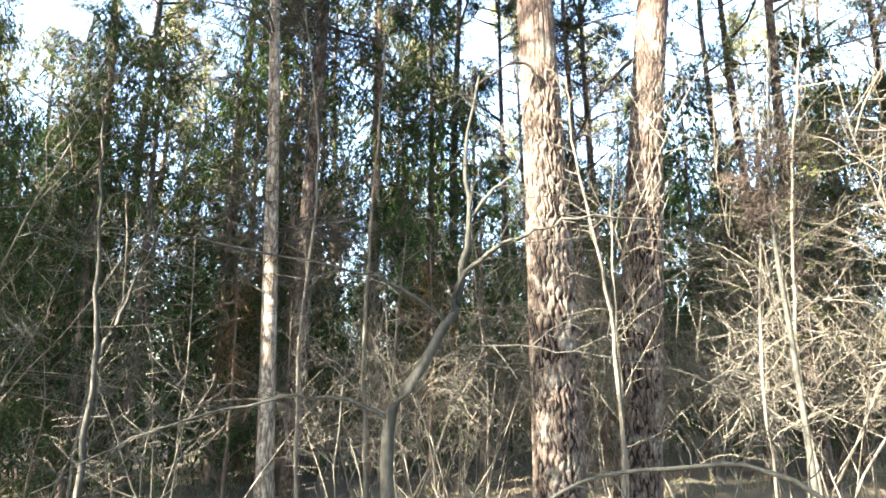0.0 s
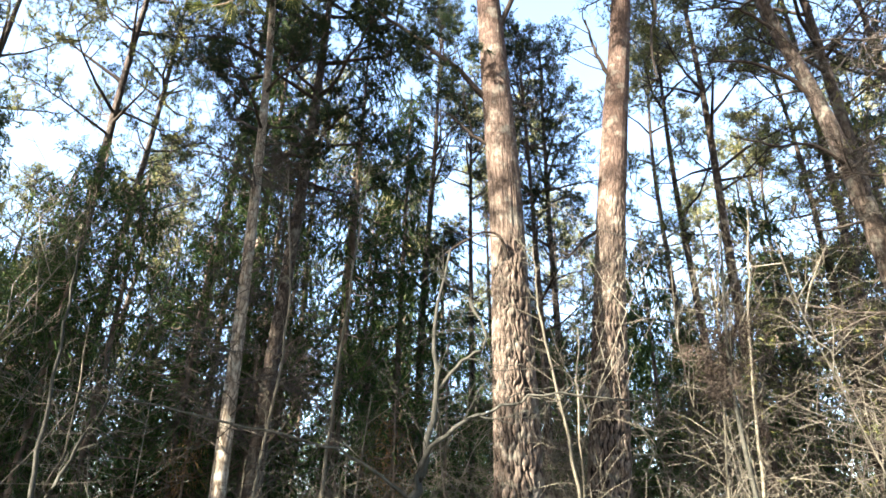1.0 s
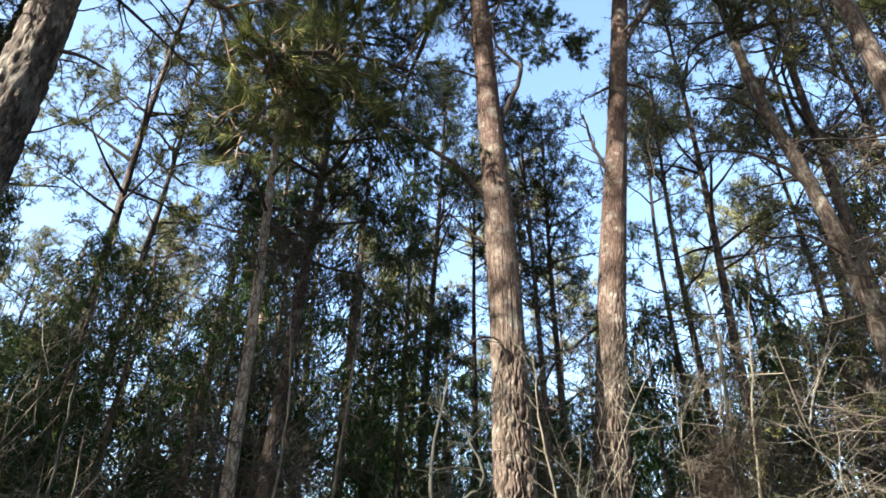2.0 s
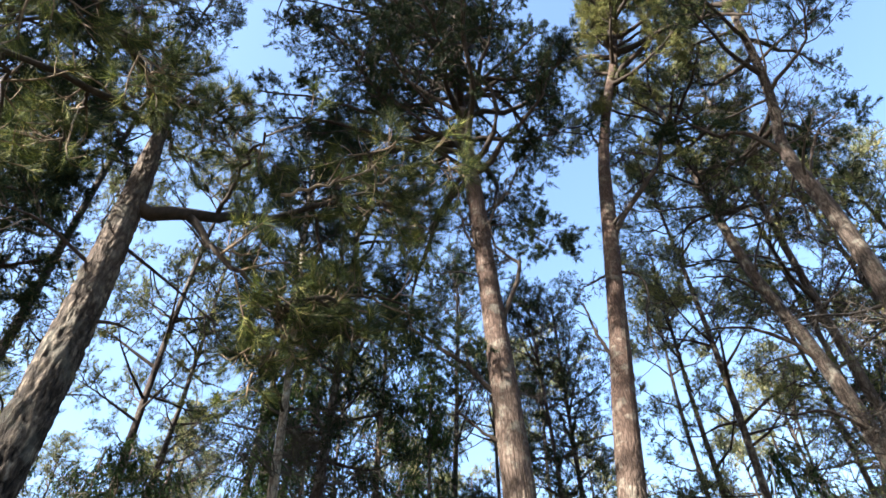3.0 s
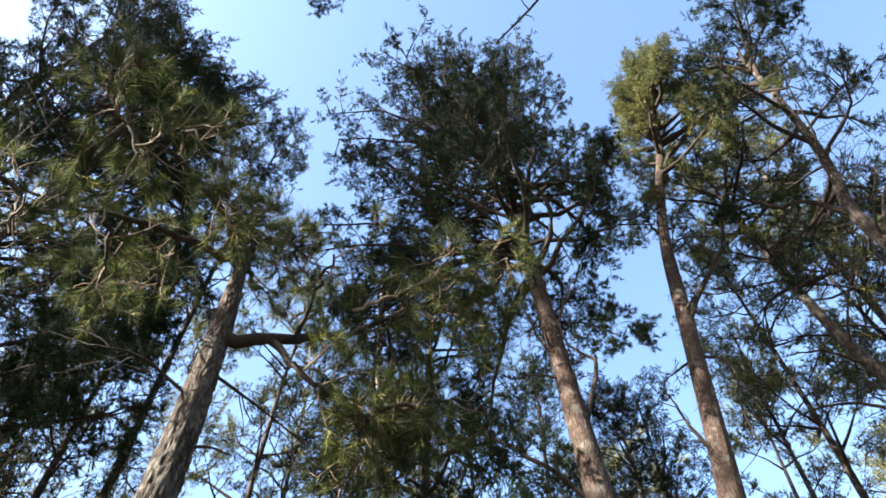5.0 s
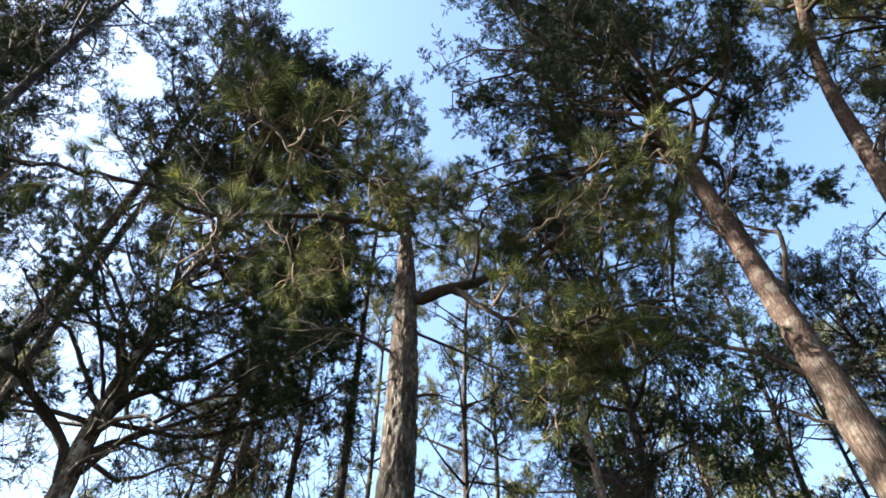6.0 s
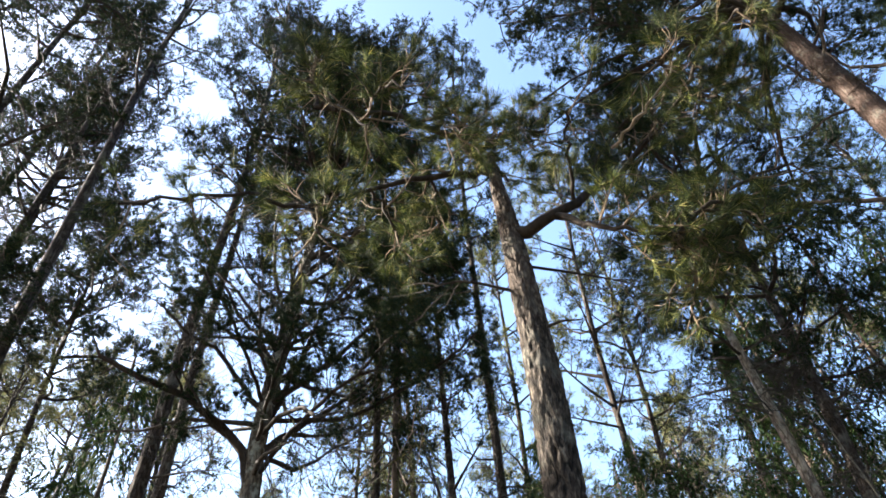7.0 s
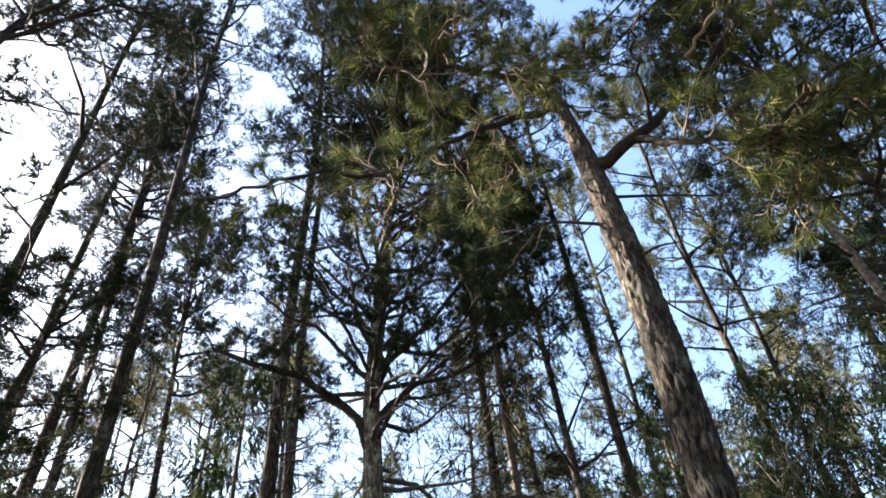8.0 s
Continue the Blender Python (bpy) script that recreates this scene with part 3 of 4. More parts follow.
def close_pine():
    rng = np.random.default_rng(21)
    tree = thing("young_pine_tree", "young forked pine with scaly sunlit bark and long needle brushes", "tree")
    fork = (-1.55, 1.42, 4.76)
    spine = [(-1.53, 1.45, -0.1), (-1.55, 1.44, 2.0), (-1.53, 1.45, 3.6), (-1.56, 1.42, 4.8), (-1.58, 1.4, 5.2), (-1.6, 1.38, 5.62)]
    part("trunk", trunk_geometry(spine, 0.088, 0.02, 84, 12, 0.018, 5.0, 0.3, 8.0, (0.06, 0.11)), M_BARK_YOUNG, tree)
    tips = [(-2.3, -0.55, 4.18), (-2.06, 0.38, 4.4), (-2.16, 1.05, 4.85), (-1.76, -0.01, 5.28), (-1.38, 0.4, 5.2), (-1.42, 0.87, 5.2), (-0.86, 1.2, 5.1),
            (-0.3, 1.35, 5.1), (0.2, 1.5, 5.25), (-0.1, 1.9, 4.9), (-0.4, 2.0, 4.4), (-0.81, 1.95, 4.3), (-0.95, 2.25, 4.2), (-1.56, 0.28, 4.8), (-0.55, 1.85, 5.3), (-1.2, 1.6, 5.7), (-0.69, 2.15, 4.45), (-0.1, 2.1, 4.6), (-0.6, 2.3, 4.75), (-0.95, 2.5, 4.5), (-0.2, 1.75, 5.05), (-1.72, 1.2, 5.65), (-1.4, 1.5, 5.7), (-1.62, 1.6, 5.55), (-1.45, 1.25, 5.5), (-2.1, 1.35, 5.15)]
    limbs = [
        [fork, (-1.3, 1.5, 4.76), (-1.05, 1.82, 5.08), (-0.7, 1.9, 5.28), (-0.35, 1.75, 5.25)],
        [(-1.28, 1.52, 4.77), (-1.12, 1.51, 4.57), (-0.95, 1.52, 4.38), (-0.7, 1.75, 4.3)],
        [(-1.6, 1.39, 5.45), (-1.66, 1.1, 5.6), (-1.75, 0.6, 5.5), (-1.85, 0.1, 5.2)],
        [(-1.6, 1.39, 5.4), (-1.8, 1.2, 5.45), (-2.05, 0.8, 5.2), (-2.25, 0.3, 4.8)],
    ]
    mains = np.stack([smooth_line(p, 12) for p in limbs])
    for tip in tips:
        spot = mains[:, 2:].reshape(-1, 3)
        near = spot[np.argmin(((spot - tip) ** 2).sum(-1))]
        mid = (near + np.array(tip)) / 2 + np.array([0, 0, 0.1])
        limbs.append([near, mid, tip])
    lines = np.stack([smooth_line(p, 12) for p in limbs])
    lines[:, 1:] += rng.normal(size=lines[:, 1:].shape) * 0.014
    for k, line in enumerate(lines):
        part("limb", tubes(line[None], taper(1, 12, (0.046, 0.026, 0.036, 0.034)[k] if k < 4 else 0.014, 0.007), 9), M_LIMB, tree)
    low = np.stack([smooth_line(p, 8) for p in ([(-1.5, 1.42, 3.95), (-1.4, 1.5, 4.0), (-1.3, 1.56, 3.98)], [(-1.55, 1.45, 4.5), (-1.3, 1.7, 4.4), (-1.1, 1.9, 4.3)], [(-1.6, 1.4, 4.3), (-1.8, 1.2, 4.4), (-1.95, 1.05, 4.35)])])
    for line in low:
        part("dead_branch", tubes(line[None], taper(1, 8, 0.011, 0.003), 6), M_LIMB, tree)
    pale = smooth_line([(-0.75, 1.4, 4.8), (-0.6, 1.38, 4.84), (-0.48, 1.38, 4.87), (-0.33, 1.38, 4.95), (-0.2, 1.38, 5.08)], 14)[None]
    pale[:, 1:] += rng.normal(size=(1, 13, 3)) * 0.008
    fork2 = grow(pale, 5, 0.3, 1.0, 0.2, 0.6, 0.2, 6, 0.6, 0.2, rng)
    part("dead_branch", joined(tubes(pale, taper(1, 14, 0.011, 0.005), 7), tubes(fork2, taper(5, 6, 0.005, 0.002), 5)), M_BARE, tree, "bare pale sunlit branch")
    sub = grow(lines, 6, 0.35, 1.0, 0.36, 0.65, -0.05, 7, 0.5, 0.3, rng)
    twig = grow(sub, 4, 0.2, 1.0, 0.22, 0.65, 0.15, 6, 0.5, 0.2, rng)
    tagged(part("branchlet_mass", joined(tubes(sub, taper(len(sub), 7, 0.007, 0.0035), 5), tubes(twig, taper(len(twig), 6, 0.0036, 0.0025), 3)), M_SHOOT, tree), kind="stuff")
    bare = grow(low[1:], 9, 0.2, 1.0, 0.5, 0.6, 0.0, 6, 0.7, 0.3, rng)
    tagged(part("dead_twig_mass", joined(tubes(bare, taper(len(bare), 6, 0.004, 0.0015), 4)), M_LIMB, tree), kind="stuff")
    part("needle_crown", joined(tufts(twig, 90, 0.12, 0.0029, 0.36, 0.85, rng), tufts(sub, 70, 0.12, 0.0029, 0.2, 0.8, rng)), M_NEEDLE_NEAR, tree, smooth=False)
    return tree


close_pine()

# ---- pines of the middle distance ----
PINES = "pines of the forest"
pine("pine_tree", "slim pine with bark coloured pale for sunlight and dead side branches",
     [(-2.38, 8.8, -0.1), (-2.46, 8.77, 3.0), (-2.56, 8.75, 6.0), (-2.75, 8.7, 9.5), (-3.0, 8.6, 13.0), (-3.1, 8.6, 16.0)],
     0.125, (7.2,), 38, 2.0, M_NEEDLE, M_BARK_SUN, 31, dead=34, dead_len=1.5, sides=24)
pine("pine_tree", "slim reddish pine with dead side branches",
     [(-2.28, 9.85, -0.1), (-2.22, 9.86, 4.0), (-2.1, 9.88, 8.0), (-2.05, 9.9, 12.0), (-2.1, 9.9, 17.0)],
     0.16, (7.4,), 40, 2.2, M_NEEDLE, M_BARK_FAR, 32, dead=26, dead_len=1.4, sides=24)
pine("pine_tree", "leaning pine with dark dead boughs and an open crown",
     [(5.66, 6.4, -0.1), (5.62, 6.44, 4.0), (5.52, 6.52, 6.0), (5.37, 6.63, 7.6), (5.16, 6.78, 9.0), (5.06, 6.84, 10.2), (4.96, 6.9, 12.6), (4.9, 6.95, 15.5)],
     0.18, (10.6,), 26, 2.1, M_NEEDLE_SUN, M_BARK_FAR, 33, dead=20, dead_len=1.6, sides=24, boughs=[
         ([(5.4, 6.6, 7.3), (4.95, 6.6, 7.8), (4.4, 6.7, 8.05), (3.85, 6.8, 8.0)], 0.035, 0.01, False), ([(5.2, 6.75, 8.7), (4.7, 6.75, 9.1), (4.2, 6.8, 9.15)], 0.028, 0.008, False),
         ([(5.5, 6.5, 6.2), (5.0, 6.4, 6.45), (4.5, 6.4, 6.4), (4.0, 6.5, 6.6)], 0.026, 0.008, False)])
pine("pine_tree", "thick pine with a bare crooked trunk and a wide dark crown",
     [(5.36, 5.06, -0.1), (5.4, 4.98, 5.0), (5.4, 4.92, 8.2), (5.3, 4.95, 10.0), (5.42, 4.82, 10.9), (5.56, 4.72, 12.0), (5.7, 4.6, 14.0), (5.8, 4.5, 16.0)],
     0.205, (10.6,), 28, 2.7, M_NEEDLE, M_BARK_FAR, 34, dead=22, dead_len=1.6, sides=24, boughs=[
         ([(5.32, 4.94, 9.9), (4.9, 5.0, 10.6), (4.5, 5.1, 10.7), (4.2, 5.2, 11.2), (3.9, 5.2, 11.1)], 0.045, 0.014, True),
         ([(5.36, 4.93, 9.3), (5.7, 4.7, 10.1), (6.1, 4.5, 10.4)], 0.03, 0.01, True)])
pine("pine_tree", "tall pine with a bare grey-brown trunk reaching overhead",
     [(5.66, 1.6, -0.1), (5.66, 1.55, 8.0), (5.75, 1.3, 12.0), (5.9, 0.8, 15.0), (6.0, 0.5, 19.0)],
     0.23, (12.5,), 26, 2.4, M_NEEDLE, M_BARK_FAR, 35, lean=(-0.4, 0.2), dead=12, dead_len=1.2, sides=24, boughs=[
         ([(5.7, 1.45, 10.8), (5.4, 1.9, 12.2), (5.2, 2.4, 12.9), (5.0, 2.6, 12.6)], 0.035, 0.01, True),
         ([(5.75, 1.3, 12.0), (5.1, 1.6, 13.2), (4.5, 1.9, 13.4), (4.2, 2.1, 12.9)], 0.035, 0.01, True),
         ([(5.85, 1.0, 13.5), (5.2, 1.3, 14.6), (4.6, 1.5, 14.8)], 0.03, 0.01, True)])
pine("pine_tree", "forked pine with low curved limbs and a dense dark crown",
     [(-6.85, 2.62, -0.1), (-6.86, 2.63, 5.0), (-6.87, 2.62, 6.3), (-6.8, 2.77, 8.3), (-6.75, 2.9, 10.0), (-6.7, 3.4, 16.4)],
     0.18, (9.3,), 84, 2.6, M_NEEDLE, M_BARK_LICHEN, 36, lean=(0.35, 0.3), dead=44, dead_len=2.5, dead_thick=0.22, sides=24, per=30, shoots=(10, 13), leaf=(0.085, 0.0092), low_needles=0.28, boughs=[
         ([(-6.85, 2.63, 5.3), (-6.9, 2.54, 5.75), (-7.04, 2.19, 6.19), (-7.21, 1.67, 6.55), (-7.35, 1.09, 6.65), (-7.44, 0.57, 6.8)], 0.075, 0.03, True),
         ([(-6.85, 2.65, 6.2), (-6.81, 2.8, 6.77), (-6.7, 3.0, 7.46), (-6.6, 3.3, 9.06)], 0.05, 0.02, True),
         ([(-6.85, 2.65, 6.6), (-6.0, 3.0, 7.0), (-5.0, 3.3, 7.6), (-4.3, 3.4, 8.2)], 0.04, 0.014, True),
         ([(-6.85, 2.65, 5.6), (-6.0, 2.7, 6.0), (-5.2, 2.9, 6.3), (-4.4, 3.3, 6.3)], 0.035, 0.012, True),
         ([(-6.85, 2.6, 6.0), (-6.1, 2.3, 6.5), (-5.3, 2.1, 7.0)], 0.03, 0.012, True),
         ([(-6.85, 2.7, 6.4), (-5.9, 3.4, 6.3), (-5.0, 4.0, 6.8), (-4.2, 4.0, 6.9)], 0.035, 0.012, True),
         ([(-6.8, 2.8, 7.8), (-5.9, 3.1, 8.3), (-5.0, 3.0, 8.7)], 0.03, 0.012, True),
         ([(-6.8, 2.8, 8.2), (-6.2, 2.2, 8.9), (-5.6, 1.4, 9.2)], 0.03, 0.012, True),
         ([(-6.75, 2.9, 9.6), (-5.9, 2.8, 10.6), (-5.3, 2.6, 11.3), (-4.8, 2.4, 11.6)], 0.035, 0.012, True),
         ([(-6.74, 3.0, 10.2), (-5.8, 3.2, 11.0), (-5.2, 3.2, 11.2), (-4.8, 3.1, 11.0)], 0.035, 0.012, True),
         ([(-6.75, 2.9, 9.2), (-5.7, 3.3, 9.7), (-4.9, 3.5, 9.9), (-4.4, 3.5, 9.7)], 0.035, 0.012, True),
         ([(-6.72, 3.1, 11.2), (-5.8, 2.6, 12.2), (-5.0, 2.0, 12.8)], 0.03, 0.012, True),
         ([(-5.0, 3.3, 7.6), (-4.5, 3.4, 7.4), (-4.0, 3.4, 7.2)], 0.018, 0.008, True),
         ([(-5.0, 3.3, 7.6), (-4.5, 3.2, 7.8), (-4.0, 3.2, 7.9)], 0.018, 0.008, True),
         ([(-5.2, 2.9, 6.3), (-4.6, 2.9, 6.5), (-4.1, 3.0, 6.6)], 0.018, 0.008, True),
         ([(-6.8, 2.7, 7.4), (-6.8, 1.8, 8.2), (-6.9, 0.8, 8.6)], 0.03, 0.012, True),
         ([(-6.85, 2.6, 6.6), (-6.3, 1.7, 7.2), (-5.8, 0.9, 7.4)], 0.03, 0.012, True),
         ([(-6.85, 2.65, 5.9), (-6.0, 3.6, 6.9), (-5.1, 3.9, 7.8), (-4.6, 4.2, 8.6)], 0.035, 0.012, True),
         ([(-6.8, 2.85, 8.8), (-6.0, 3.6, 9.6), (-5.2, 4.3, 10.2)], 0.03, 0.012, True),
         ([(-6.86, 2.62, 6.5), (-7.0, 2.3, 6.85), (-7.1, 1.9, 7.3), (-7.15, 1.5, 7.4), (-7.2, 1.0, 7.75)], 0.045, 0.014, False),
         ([(-6.86, 2.62, 7.2), (-6.95, 2.4, 7.7), (-7.05, 2.1, 7.95), (-7.1, 1.7, 8.5), (-7.1, 1.4, 8.6)], 0.04, 0.012, False),
         ([(-6.82, 2.72, 7.9), (-6.9, 2.5, 8.4), (-7.0, 2.1, 8.7), (-7.1, 1.7, 9.3)], 0.036, 0.012, False),
         ([(-6.84, 2.68, 6.9), (-6.72, 2.95, 7.3), (-6.6, 3.3, 7.35), (-6.5, 3.7, 7.8)], 0.04, 0.012, False),
         ([(-6.8, 2.75, 7.6), (-6.65, 3.05, 7.9), (-6.5, 3.4, 8.3), (-6.4, 3.9, 8.4)], 0.036, 0.012, False),
         ([(-6.86, 2.62, 5.9), (-6.7, 2.9, 6.2), (-6.55, 3.3, 6.25), (-6.4, 3.8, 6.5)], 0.04, 0.012, False)])
behind = pine("pine_tree", "tall pine whose crown hangs overhead",
              [(0.4, -4.2, -0.1), (0.4, -4.1, 8.0), (0.5, -3.6, 14.0), (0.6, -3.2, 20.5)], 0.2, (13.5,), 30, 3.4, M_NEEDLE, M_BARK_FAR, 37, lean=(-0.6, 2.6), dead=4, sides=20, boughs=[
                  ([(0.55, -3.4, 15.5), (1.6, -1.5, 15.6), (2.1, 0.2, 14.8), (1.82, 0.83, 13.35), (1.47, 1.24, 11.9), (1.07, 1.52, 11.36), (0.42, 1.76, 10.63)], 0.05, 0.012, False),
                  ([(0.5, -3.6, 13.8), (-0.4, -1.4, 14.2), (-0.9, 0.6, 14.7), (-1.0, 1.6, 14.4)], 0.045, 0.012, True),
                  ([(0.2, -3.0, 13.9), (-1.3, -0.6, 14.5), (-2.2, 0.9, 14.8), (-2.5, 1.6, 14.4)], 0.04, 0.012, True),
                  ([(0.5, -3.6, 14.0), (0.5, -1.2, 14.6), (0.4, 0.7, 14.8), (0.4, 1.5, 14.5)], 0.04, 0.012, True)])

pine("pine_tree", "tall pine with fine airy foliage high above", [(-9.0, -4.9, -0.1), (-8.9, -4.7, 8.0), (-8.4, -3.6, 14.0), (-8.4, -3.2, 19.5)],
     0.17, (10.2,), 46, 3.2, M_NEEDLE, M_BARK_FAR, 38, lean=(0.9, 0.9), dead=4, dead_len=1.0, sides=20)

pine("pine_tree", "tall pine with a dense rounded dark crown", [(-14.2, -0.6, -0.1), (-14.15, -0.65, 8.0), (-14.0, -0.8, 14.0), (-14.0, -0.8, 19.0)],
     0.16, (13.0,), 44, 2.9, M_NEEDLE, M_BARK_FAR, 39, dead=8, dead_len=1.2, sides=16, leaf=(0.1, 0.016), per=16)

pine("pine_tree", "middle-sized pine with a close dark crown", [(-14.3, 1.4, -0.1), (-14.25, 1.3, 6.0), (-14.0, 1.0, 11.0), (-14.0, 0.9, 15.5)],
     0.13, (9.2,), 38, 2.2, M_NEEDLE, M_BARK_FAR, 40, dead=10, dead_len=1.2, sides=16, leaf=(0.1, 0.016), per=16)

first = [
    pine("pine_tree", "slender forest pine with an orange upper trunk", [(0, 0, -0.1), (0.06, 0.05, 6.0), (-0.05, 0.1, 12.0), (0.1, 0.0, 18.5)], 0.15, (7.0,), 32, 2.4, M_NEEDLE_SUN, M_BARK_FAR, 41,
         at=(6.95, 8.0, 0), turn=40, dead=56, dead_len=1.9, group=PINES, per=12, single=False, low_needles=0.3, leaf=(0.1, 0.0145), shoots=(8, 16)),
    pine("pine_tree", "slender forest pine with an orange upper trunk", [(0, 0, -0.1), (-0.1, 0.05, 6.0), (0.1, -0.1, 12.0), (0.2, 0.2, 17.0)], 0.14, (5.2,), 38, 2.3, M_NEEDLE, M_BARK_FAR, 42,
         at=(0.3, 14.6, 0), dead=56, dead_len=1.9, group=PINES, per=12, single=False, low_needles=0.3, leaf=(0.1, 0.0145), shoots=(8, 16)),
    pine("pine_tree", "slender forest pine with an orange upper trunk", [(0, 0, -0.1), (0.1, 0.0, 7.0), (0.25, 0.1, 13.0), (0.2, 0.1, 20.0)], 0.16, (9.5,), 42, 2.6, M_NEEDLE, M_BARK_FAR, 43,
         at=(-4.85, 13.8, 0), dead=64, dead_len=2.1, group=PINES, per=12, single=False, low_needles=0.22, leaf=(0.1, 0.0145), shoots=(8, 16)),
    pine("pine_tree", "slender forest pine with a clean bare trunk", [(0, 0, -0.1), (-0.1, 0.1, 7.0), (0.1, 0.2, 13.0), (0.0, 0.1, 20.0)], 0.16, (9.8,), 34, 2.4, M_NEEDLE, M_BARK_FAR, 44,
         at=(-12.0, -1.1, 0), dead=18, dead_len=1.3, group=PINES, per=12, single=False, leaf=(0.1, 0.0145), shoots=(8, 16)),
]
MADE_R = (0.15, 0.14, 0.16, 0.16)
# x, y, trunk radius, kind, turn, stretch of the height
STAND = [
    (-7.2, 13.9, 0.14, 2, 20), (3.2, 13.2, 0.13, 2, 70, 0.72), (5.65, 9.9, 0.13, 0, 130, 0.85), (8.2, 10.4, 0.13, 0, 200),
    (-9.66, 2.2, 0.17, 3, 15, 1.18), (-11.4, 3.25, 0.15, 3, 80, 1.28), (-8.85, 6.15, 0.12, 2, 260, 1.1), (-9.45, 7.0, 0.11, 0, 300),
    (-6.65, 7.1, 0.12, 3, 140, 1.1), (-6.75, 5.9, 0.11, 1, 215, 0.76), (-10.0, -0.2, 0.16, 3, 190, 1.36), (-15.9, -1.8, 0.16, 3, 90, 1.65),
    (-5.8, 10.1, 0.13, 0, 77), (-9.3, 11.0, 0.13, 0, 300), (2.2, 10.4, 0.1, 1, 150, 0.68), (8.4, 8.6, 0.12, 1, 80),
]
for x, y, r, k, turn, *tall in STAND:
    copy_thing(first[k], pose(x, y, 0, 0, 0, turn) @ Matrix.Diagonal((r / MADE_R[k], r / MADE_R[k], tall[0] if tall else 0.5 + 0.5 * r / MADE_R[k], 1)))

# the woods beyond, open towards the sun
far = [
    pine("pine_tree", "distant forest pine with a crown coloured for sunlight", [(0, 0, -0.1), (0.1, 0.05, 6.0), (-0.05, 0.1, 12.0), (0.1, 0.0, 18.0)], 0.15, (8.5,), 22, 2.4, M_NEEDLE_FAR, M_BARK_FAR, 45,
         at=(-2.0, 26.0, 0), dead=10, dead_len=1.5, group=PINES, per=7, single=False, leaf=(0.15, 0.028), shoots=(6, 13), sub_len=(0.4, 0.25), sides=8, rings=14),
    pine("pine_tree", "distant forest pine with a crown coloured for sunlight", [(0, 0, -0.1), (-0.1, 0.05, 6.0), (0.1, -0.1, 12.0), (0.2, 0.2, 16.5)], 0.14, (6.0,), 24, 2.2, M_NEEDLE_FAR, M_BARK_FAR, 46,
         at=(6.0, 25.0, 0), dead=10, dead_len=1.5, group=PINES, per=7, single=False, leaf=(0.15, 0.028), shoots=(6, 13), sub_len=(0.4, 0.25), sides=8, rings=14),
]
# added pine, copied to where sun and sky light are to be blocked
shade = pine("pine_tree", "forest pine added to block sun and sky", [(0, 0, -0.1), (0.1, 0.05, 8.0), (-0.05, 0.1, 16.0), (0.1, 0.0, 24.0)], 0.18, (9.5,), 24, 3.0, M_NEEDLE, M_BARK_FAR, 48,
             at=(-14.5, -19.0, 0), dead=8, dead_len=1.5, group=PINES, per=20, single=False, leaf=(0.13, 0.028), shoots=(5, 7), sides=8, rings=14)
# shade pines added towards the sun, mostly unseen; their crowns let light through in patches
SUNWARD = [
    (-5.6, -4.8, 0.17, 1, 60), (-10.5, -8.5, 0.16, 1, 10), (-13.8, -10.4, 0.16, 2, 140), (-7.6, -7.6, 0.16, 1, 250),
    (-11.2, -2.5, 0.16, 0, 20), (-9.0, -5.2, 0.16, 1, 75),
    (-4.2, -7.6, 0.16, 0, 180), (-2.6, -4.2, 0.16, 0, 111), (-1.2, -6.8, 0.16, 1, 222), (-9.6, -11.5, 0.17, 0, 333),
]
for x, y, r, k, turn in SUNWARD:
    copy_thing(shade, pose(x, y, 0, 0, 0, turn) @ Matrix.Diagonal((1.0, 1.0, 0.92 + 0.06 * k, 1)))
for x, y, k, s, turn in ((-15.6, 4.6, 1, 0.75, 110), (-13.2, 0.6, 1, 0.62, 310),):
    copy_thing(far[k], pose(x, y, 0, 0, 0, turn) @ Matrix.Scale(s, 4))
# bushy pines added at the sunward edge, mostly unseen, to shade the undergrowth
for x, y, tall, turn in ((-9.3, -1.5, 0.51, 25), (-9.9, -3.0, 0.51, 140), (-10.2, -4.5, 0.53, 260)):
    copy_thing(first[1], pose(x, y, 0, 0, 0, turn) @ Matrix.Diagonal((1.0, 1.0, tall, 1)))
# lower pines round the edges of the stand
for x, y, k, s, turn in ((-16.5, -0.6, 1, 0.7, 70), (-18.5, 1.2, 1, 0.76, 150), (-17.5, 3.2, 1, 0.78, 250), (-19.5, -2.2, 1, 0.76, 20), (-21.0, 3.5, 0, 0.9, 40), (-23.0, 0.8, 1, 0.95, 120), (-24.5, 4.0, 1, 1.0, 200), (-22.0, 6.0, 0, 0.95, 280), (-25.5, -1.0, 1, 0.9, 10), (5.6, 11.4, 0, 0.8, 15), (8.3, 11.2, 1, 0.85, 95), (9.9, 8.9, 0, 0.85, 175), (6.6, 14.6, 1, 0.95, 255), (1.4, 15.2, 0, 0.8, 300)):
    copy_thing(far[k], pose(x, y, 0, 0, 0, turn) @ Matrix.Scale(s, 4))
rw = np.random.default_rng(99)
placed = [(x, y) for x, y, *_ in STAND + SUNWARD] + [(0.9, 5.4), (1.7, 6.2), (-2.4, 8.8), (-2.3, 9.9), (6.3, 7.4), (5.7, 5.2), (-2.0, 26.0), (6.0, 25.0)]
tries = 0
